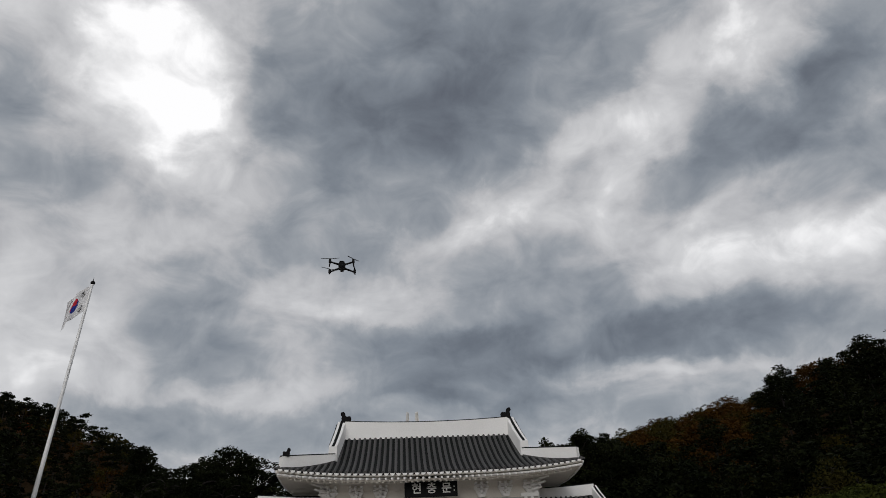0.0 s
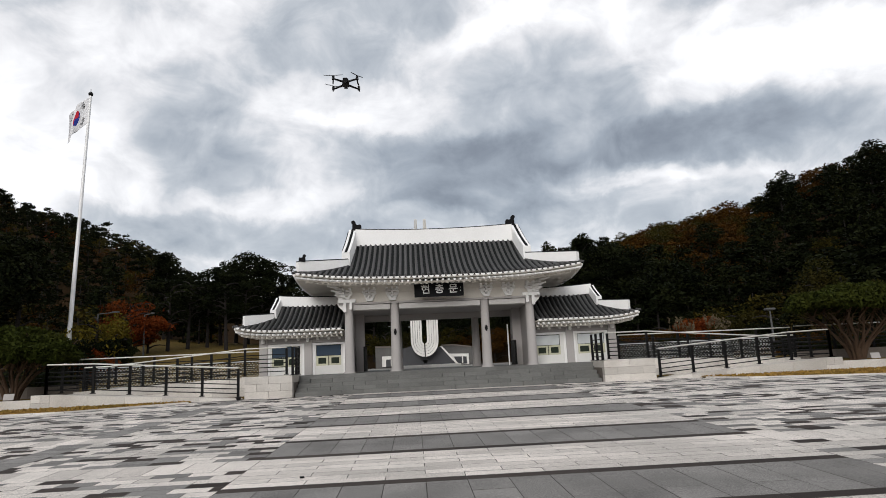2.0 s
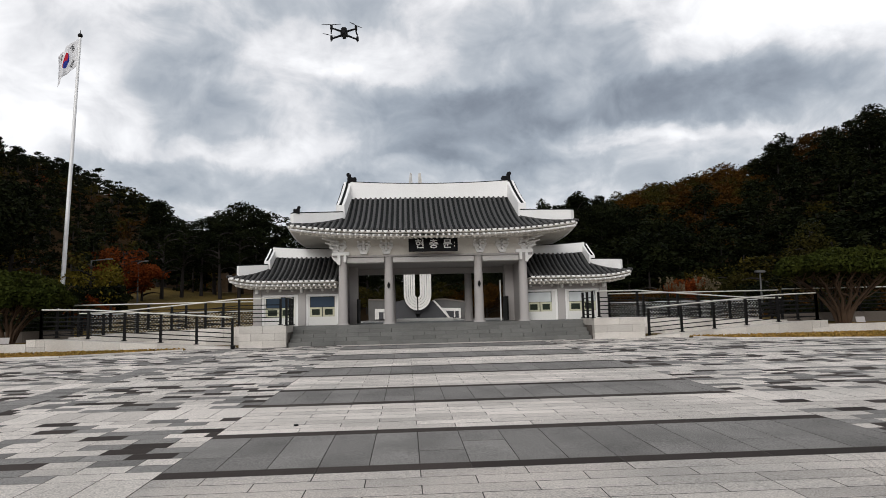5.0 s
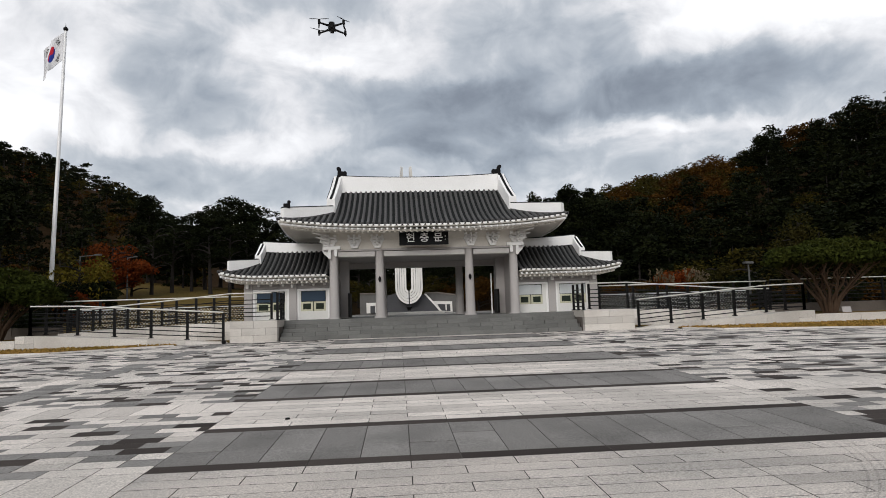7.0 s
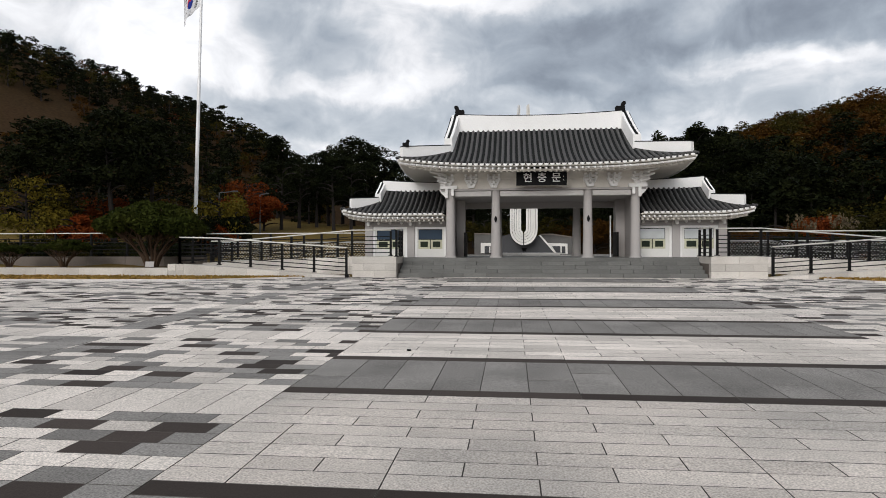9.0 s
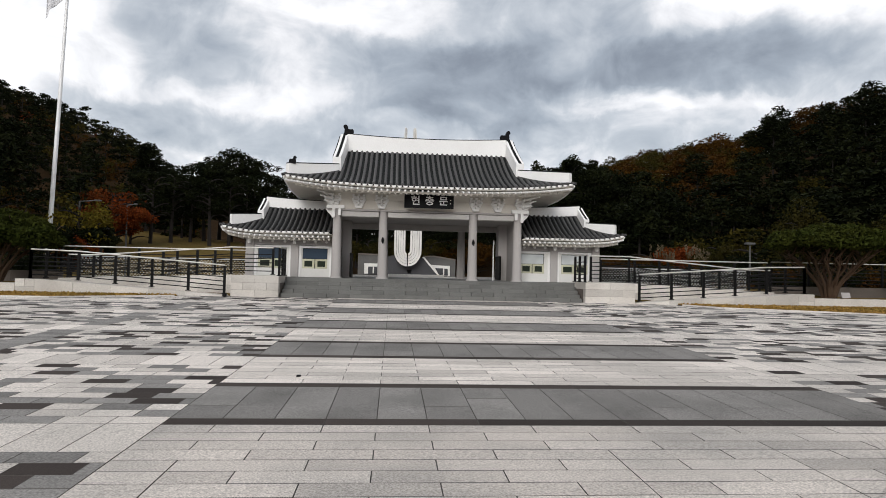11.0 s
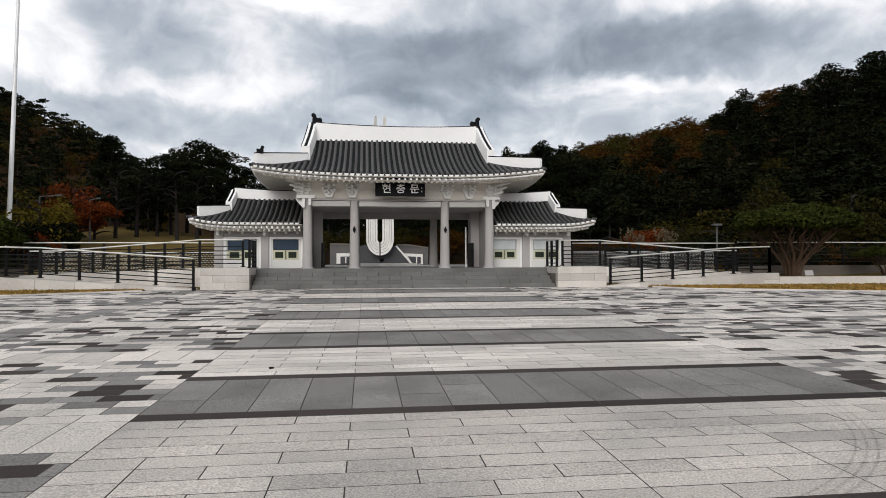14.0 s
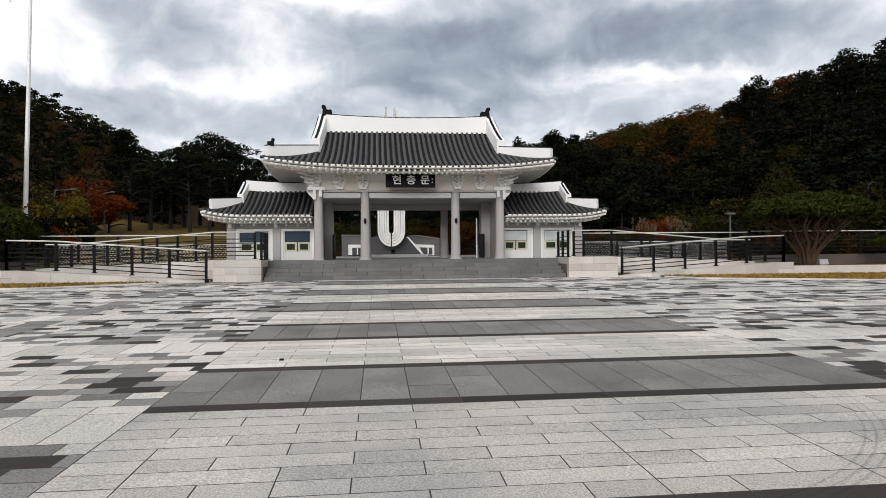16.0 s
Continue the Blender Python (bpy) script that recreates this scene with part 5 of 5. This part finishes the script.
# ---- monument beyond the gate ----
mon = thing("monument_tower", (1.0, 60.0, terrain(1, 60)), "tall white U-shaped memorial tower with layered curved base", "monument")
MX, MY, MZ = 1.29, 60.0, 3.55
for layer in range(5):
    r_out = 1.31 - 0.22 * layer
    r_in = r_out - 0.19
    y0 = MY - 0.5 + 0.10 * layer
    for s in (-1, 1):
        outer, inner = [], []
        for k in range(9):
            a = math.pi / 2 * k / 8
            outer.append((MX + s * max(0.06, r_out * math.cos(a)), MZ - r_out * 1.18 * math.sin(a)))
            inner.append((MX + s * max(0.06, r_in * math.cos(a)), MZ - r_in * 1.18 * math.sin(a)))
        top_o, top_i = (MX + s * (0.54 - 0.05 * layer), 15.4), (MX + s * (0.50 - 0.05 * layer), 15.4)
        mid_o, mid_i = (MX + s * r_out, 6.6), (MX + s * r_in, 6.6)
        part("tower_rib", prism(bmesh.new(), [top_o, mid_o] + outer + inner[::-1] + [mid_i, top_i], y0, MY + 0.6), MONUMENT, mon)
bm = prism(bmesh.new(), [(-1.0, 1.0), (4.50, 1.0), (2.90, 2.85), (2.0, 3.0), (0.0, 3.08), (-1.0, 2.82)], MY + 0.65, MY + 1.4)
part("plinth", bm, MONUMENT_DARK, mon, "dark stone plinth")
bm = prism(bmesh.new(), [(2.76, 2.94), (2.96, 2.94), (4.74, 0.92), (4.50, 0.92)], MY + 0.55, MY + 1.5)
part("plinth_edge", bm, MONUMENT, mon, "white slanting edge of the plinth")
low = thing("memorial_wall", (1.5, 62.5, 0.6), "low grey memorial wall with framed dark recesses", "wall")
for outline, frame_out, hole in (([(-3.59, 0.6), (-1.05, 0.6), (-1.05, 2.98), (-1.73, 3.07), (-3.59, 3.12)], [(-2.94, 1.21), (-1.35, 1.21), (-1.35, 2.24), (-2.94, 2.24)], [(-2.55, 1.21), (-1.50, 1.21), (-1.50, 1.92), (-2.55, 1.92)]),
                                 ([(2.97, 0.6), (6.20, 0.6), (6.20, 2.71), (4.11, 3.02), (2.97, 3.0)], [(4.36, 1.11), (5.65, 1.11), (5.63, 2.15), (3.35, 2.24)], [(4.57, 1.19), (5.43, 1.19), (5.41, 1.87), (4.12, 1.92)])):
    part("wall_block", prism(bmesh.new(), outline, 62.5, 63.1), MEMORIAL_GREY, low)
    part("cap_stone", prism(bmesh.new(), [outline[4], outline[3], outline[2], (outline[2][0], outline[2][1] + 0.13), (outline[3][0], outline[3][1] + 0.13), (outline[4][0], outline[4][1] + 0.13)], 62.4, 63.2), WALL_BROWN, low, "weathered cap stone")
    part("frame", prism(bmesh.new(), frame_out, 62.30, 62.495), MONUMENT, low, "white stone frame")
    # no hollow is cut: a dark slab stands for the shaded recess
    part("recess_shade", prism(bmesh.new(), hole, 62.24, 62.298), MONUMENT_DARK, low, "dark panel standing for the recess's shade")
    mid_x = (hole[0][0] + hole[1][0]) / 2
    part("frame_bar", box(bmesh.new(), mid_x - 0.06, mid_x + 0.06, 62.16, 62.238, 1.25, 1.88), MONUMENT, low)
plat = thing("platform_kerb", (1.5, 35.0, 1.0), "stepped white stone kerb of the inner court", "kerb")
for x0, x1, y0, z1 in ((-0.38, 2.85, 35.3, 1.39), (-0.38, 3.60, 35.0, 1.27), (-2.36, -1.15, 35.0, 1.25)):
    for k in range(3):
        a, b = x0 + (x1 - x0) * k / 3, x0 + (x1 - x0) * (k + 1) / 3
        part("kerb_stone", box(bmesh.new(), a + 0.004, b - 0.004, y0, y0 + 0.296, 0.8, z1, 0.012), MONUMENT, plat)
burner = thing("incense_burner", (0.85, 35.45, 1.39), "small dark bronze incense burner on the white kerb", "burner")
bm = rod(bmesh.new(), (0.85, 35.45, 1.47), (0.85, 35.45, 1.62), 0.09, 0.15, 14)
rod(bm, (0.85, 35.45, 1.62), (0.85, 35.45, 1.65), 0.165, 0.165, 14)
part("bowl", bm, BLACK_METAL, burner)
for k in range(3):
    a = 2 * math.pi * k / 3
    part("leg", rod(bmesh.new(), (0.85 + 0.1 * math.cos(a), 35.45 + 0.1 * math.sin(a), 1.388), (0.85 + 0.07 * math.cos(a), 35.45 + 0.07 * math.sin(a), 1.49), 0.02, n=6), BLACK_METAL, burner)
part("door_post", box(bmesh.new(), 4.60, 4.66, 28.96, 29.0, LAND, 3.12, 0.006), PAINT_WHITE, gate, "slim white door post")

# ---- lamps and small plates ----


def street_lamp(az, r, tall, arm, label):
    x, y = at_angle(az, r)
    z = terrain(x, y)
    t = thing("street_lamp", (x, y, z), label, "street lamp")
    part("pole", rod(bmesh.new(), (x, y, z - 0.1), (x, y, z + tall), 0.06, 0.045, 10), LAMP_GREY, t)
    if arm:
        part("arm", rod(bmesh.new(), (x, y, z + tall - 0.02), (x + arm, y, z + tall + 0.06), 0.035, 0.03, 8), LAMP_GREY, t)
        part("lamp_head", box(bmesh.new(), *sorted((x + arm * 0.75, x + arm * 1.15)), y - 0.1, y + 0.1, z + tall + 0.02, z + tall + 0.12, 0.03), LAMP_GREY, t)
    else:
        part("lamp_head", box(bmesh.new(), x - 0.28, x + 0.28, y - 0.16, y + 0.16, z + tall, z + tall + 0.14, 0.04), LAMP_GREY, t)


street_lamp(-26.0, 47, 4.6, 1.2, "grey street lamp with one curved arm")
street_lamp(-22.6, 49, 3.0, 0.6, "slim grey garden lamp")
street_lamp(30.8, 40, 2.55, 0, "grey garden lamp post with flat head")
for x, tag in ((19.3, 1), (-15.4, -1)):
    p = thing("plant_label", (x, 25.15, 0.78), "small white plant label plate in the bed", "plate")
    bm = box(bmesh.new(), x - 0.2, x + 0.2, 25.13, 25.15, 0.84, 1.08, 0.005)
    bm.transform(Matrix.Translation((0, 25.14, 0.84)) @ Matrix.Rotation(radians(-14), 4, "X") @ Matrix.Translation((0, -25.14, -0.84)))
    part("plate", bm, CONCRETE, p)
    for dx in (-0.18, 0.18):
        part("stake", rod(bmesh.new(), (x + dx, 25.17, 0.75), (x + dx, 25.17, 0.95), 0.012, n=6), BLACK_METAL, p)

# ---- strips of dry grass beside the plaza ----


def grass_strip(outline, label):
    vs = [(x, y, SLOPE * y + 0.03) for x, y in outline] + [(x, y, SLOPE * y - 0.03) for x, y in outline]
    n = len(outline)
    fs = [tuple(range(n)), tuple(range(2 * n - 1, n - 1, -1))] + [(i, (i + 1) % n, (i + 1) % n + n, i + n) for i in range(n)]
    tagged(mesh_part("lawn_strip", vs, fs, SOIL), label, "grass", kind="structure")
    blades = []
    x_lo, x_hi = min(p[0] for p in outline), max(p[0] for p in outline)
    y_lo, y_hi = min(p[1] for p in outline), max(p[1] for p in outline)
    while len(blades) < 9000:
        x, y = rs.uniform(x_lo, x_hi), rs.uniform(y_lo, y_hi)
        inside = False
        for (ax, ay), (bx, by) in zip(outline, outline[1:] + outline[:1]):
            if (ay > y) != (by > y) and x < (bx - ax) * (y - ay) / (by - ay) + ax:
                inside = not inside
        if inside:
            blades.append((x, y, SLOPE * y + 0.05))
    q = leaf_quads(np.array(blades), 0.06, rs, 1.2)
    tagged(quad_mesh("dry_grass", q, [GRASS]), "dry yellow-brown grass blades", "grass", kind="stuff")


GRASS = leaf_material("dry_grass_blade", (0.30, 0.18, 0.05), (0.19, 0.135, 0.035))
LEFT = [(-33.0, 21.7), (-11.8, 22.4), (-8.3, 24.3), (-8.3, 24.62), (-33.0, 24.62)]
RIGHT = [(11.6, 24.62), (11.6, 24.2), (12.6, 22.9), (18.6, 20.6), (33.0, 20.6), (33.0, 24.62)]
grass_strip(LEFT, "strip of dry grass along the planting bed")
grass_strip(RIGHT, "strip of dry grass along the planting bed")


def kerb_line(a, b):
    k = thing("kerb", (*a, SLOPE * a[1]), "pale granite edging between paving and grass", "kerb", kind="structure")
    d = Vector((b[0] - a[0], b[1] - a[1], 0))
    n = max(1, round(d.length / 1.0))
    for i in range(n):
        p, q = Vector((*a, 0)) + d * i / n, Vector((*a, 0)) + d * (i + 1) / n
        e = d.normalized() * 0.006
        p, q = p + e, q - e
        p.z, q.z = SLOPE * p.y, SLOPE * q.y
        part("kerb_stone", sweep(bmesh.new(), [p, q], [(-0.06, -0.03), (0.06, -0.03), (0.055, 0.05), (-0.055, 0.05)]), WALL_STONE, k)


for line in (LEFT[:3], RIGHT[1:5]):
    for a, b in zip(line, line[1:]):
        kerb_line(a, b)

# ---- court behind the gate, small things on the paving ----
court = box(bmesh.new(), -9.0, 11.8, 34.52, 65.0, 0.6, 1.08)
tagged(part("court_floor", court, STONE_MID), "grey stone floor of the inner court", "paving", kind="structure")


def tyre_mark(offset):
    """A faint curved streak of rubber on the slabs."""
    vs, fs = [], []
    n = 28
    for i in range(n + 1):
        a = radians(-84 + 70 * i / n)
        for r in (3.53 + offset, 3.55 + offset):
            x, y = 1.16 + r * math.cos(a), 6.88 + r * math.sin(a)
            vs.append((x, y, SLOPE * y + 0.004))
    for i in range(n):
        fs.append((2 * i, 2 * i + 1, 2 * i + 3, 2 * i + 2))
    tagged(mesh_part("tyre_mark", vs, fs, TYRE), "faint curved rubber streak on pale paving", "mark", kind="structure")


for off in (0.0, 0.075, 0.15):
    tyre_mark(off)
cap = thing("drain_cap", (-1.29, 8.47, SLOPE * 8.47), "small dark round cap on pale paving", "cap")
part("cap", rod(bmesh.new(), (-1.29, 8.47, SLOPE * 8.47 - 0.02), (-1.29, 8.47, SLOPE * 8.47 + 0.02), 0.035, 0.03, 12), BLACK_METAL, cap)
spot = thing("ground_spotlight", (-6.5, 24.5, SLOPE * 24.5), "small black ground spotlight beside the ramp", "lamp")
bm = box(bmesh.new(), -6.57, -6.43, 24.42, 24.58, SLOPE * 24.5, SLOPE * 24.5 + 0.14, 0.02)
part("housing", bm, BLACK_METAL, spot)

# ---- paving ----
TILE_W, TILE_D, PERIOD, DARK_Y, EDGE = 0.503, 0.2588, 4.06, 6.03, 0.23
STRIP0, STRIP1, PANELS = -2.20, 5.62, 16  # the last panel is cut narrower
PAVE_Y0, PAVE_Y1 = -6.0, 24.98
vs = [(-34, PAVE_Y0, SLOPE * PAVE_Y0 - 0.012), (34, PAVE_Y0, SLOPE * PAVE_Y0 - 0.012), (34, PAVE_Y1, SLOPE * PAVE_Y1 - 0.012), (-34, PAVE_Y1, SLOPE * PAVE_Y1 - 0.012)]
pave = mesh_part("pavement", vs, [(0, 1, 2, 3)], JOINT)
tagged(pave, "granite plaza paving in pale and dark bands", "paving", kind="structure")
rng = random.Random(11)
tiles = []  # x0, x1, y0, y1, material
# movement joints that run straight through several pale rows: panel, from y, to y
LONG_JOINTS = [(1, 4.05, 5.05), (3, 3.8, 4.5), (8, 3.6, 5.2), (11, 3.9, 5.35)]


def panel_x(k):
    return min(STRIP0 + k * TILE_W, STRIP1)


def lay(x0, x1, y0, y1, m):
    tiles.append((x0, x1, y0, y1, m))


def mosaic(yd, side, edge):
    """Half slabs of three stones, each row shifted against the next; dark ones seldom touch along a row."""
    for j in range(12):
        y0 = yd + 0.03 + j * 0.2665
        if y0 > PAVE_Y1:
            break
        shift = (0.0, 0.5, 0.25, 0.75)[(3 * j + rng.randrange(2)) % 4]
        x, last, k = edge, 0, 0
        while abs(x - edge) < 25:
            step = TILE_W * (shift if k == 0 and shift else 1)
            a, b = sorted((x, x + side * step))
            m = rng.choices((0, 3, 2), ((0.38, 0.35, 0.27), (0.0, 0.0, 0.0), (0.54, 0.42, 0.04), (0.50, 0.25, 0.25))[last])[0]
            if side < 0 and a < -6.30 and b > -6.90:  # cut against the plain grey strip
                if a < -6.90:
                    lay(a, -6.90, y0, y0 + 0.2665, m)
                if b > -6.30:
                    lay(-6.30, b, y0, y0 + 0.2665, m)
            else:
                lay(a, b, y0, y0 + 0.2665, m)
            last = m
            x += side * step
            k += 1
        if side < 0:
            lay(-6.90, -6.30, y0, y0 + 0.2665, 3)


first = math.floor((PAVE_Y0 - DARK_Y) / PERIOD)
for band in range(first, 6):
    yd = DARK_Y + band * PERIOD
    # the middle: a dark band edged with basalt, then pale rows in half bond
    rows = 9 if band < 0 else 8
    end = PERIOD - rows * TILE_D
    for k in range(PANELS):
        x0, x1 = panel_x(k), panel_x(k + 1)
        half = yd + end / 2 + (0.18 if k % 5 == 1 else -0.22)
        if rng.random() < 0.4:
            lay(x0, x1, yd + EDGE, half, 1)
            lay(x0, x1, half, yd + end - EDGE, 1)
        else:
            lay(x0, x1, yd + EDGE, yd + end - EDGE, 1)
    for k in range(0, PANELS, 3):
        lay(panel_x(k), panel_x(k + 3), yd, yd + EDGE, 2)
        lay(panel_x(k), panel_x(k + 3), yd + end - EDGE, yd + end, 2)
    for j in range(rows):
        y0 = yd + end + j * TILE_D
        cuts = {0, PANELS} | set(range(1 if (rows - j) % 2 else 2, PANELS, 2))
        cuts |= {p for p, ya, yb in LONG_JOINTS if ya < y0 + TILE_D / 2 < yb}
        cuts = sorted(cuts)
        for a, b in zip(cuts, cuts[1:]):
            lay(panel_x(a), panel_x(b), y0, y0 + TILE_D, 5 if band < 0 else 0)
    # both sides: a mosaic, with one plain pale row of long slabs before each dark band
    for side in (-1, 1):
        edge = STRIP0 if side < 0 else STRIP1
        for k in range(48):
            x0 = edge + side * (k + (1 if side < 0 else 0)) * TILE_W
            lay(x0, x0 + TILE_W, yd - 0.832, yd + 0.03, 0)
        mosaic(yd, side, edge)
mats = [STONE_LIGHT, STONE_MID, STONE_DARK, STONE_GREY, JOINT, STONE_WORN]


def slab(x0, x1, y0, y1):
    g, c, lo = 0.0032, 0.002, 0.03
    x0, x1, y0, y1 = x0 + g, x1 - g, y0 + g, y1 - g
    up = [(x0 + c, y0 + c), (x1 - c, y0 + c), (x1 - c, y1 - c), (x0 + c, y1 - c)]
    out_ = [(x0, y0), (x1, y0), (x1, y1), (x0, y1)]
    h = rng.uniform(-0.0008, 0.0008)
    v = [(x, y, SLOPE * y + h) for x, y in up] + [(x, y, SLOPE * y - 0.0012 + h) for x, y in out_] + [(x, y, SLOPE * y - lo) for x, y in out_]
    return v, [(0, 1, 2, 3)] + [(k + 4, (k + 1) % 4 + 4, (k + 1) % 4, k) for k in range(4)] + [(k + 8, (k + 1) % 4 + 8, (k + 1) % 4 + 4, k + 4) for k in range(4)]


av, af, ai = [], [], []
count = 0
for x0, x1, y0, y1, m in tiles:
    if y0 > PAVE_Y1 - 0.05 or y1 < PAVE_Y0:
        continue
    y1 = min(y1, PAVE_Y1)
    v, fc = slab(x0, x1, y0, y1)
    if count < 300 and 2.9 < y0 < 6.3 and -3.8 < x0 < 6.2:
        mesh_part("paving_slab", v, fc, [mats[m], JOINT], pave, index=[0] + [1] * 8)
        count += 1
        continue
    s0 = len(av)
    av += v
    af += [tuple(i + s0 for i in q) for q in fc]
    ai += [m] + [4] * 8
rest = mesh_part("paving_slabs", av, af, mats, pave, index=ai)
tagged(rest, kind="stuff")
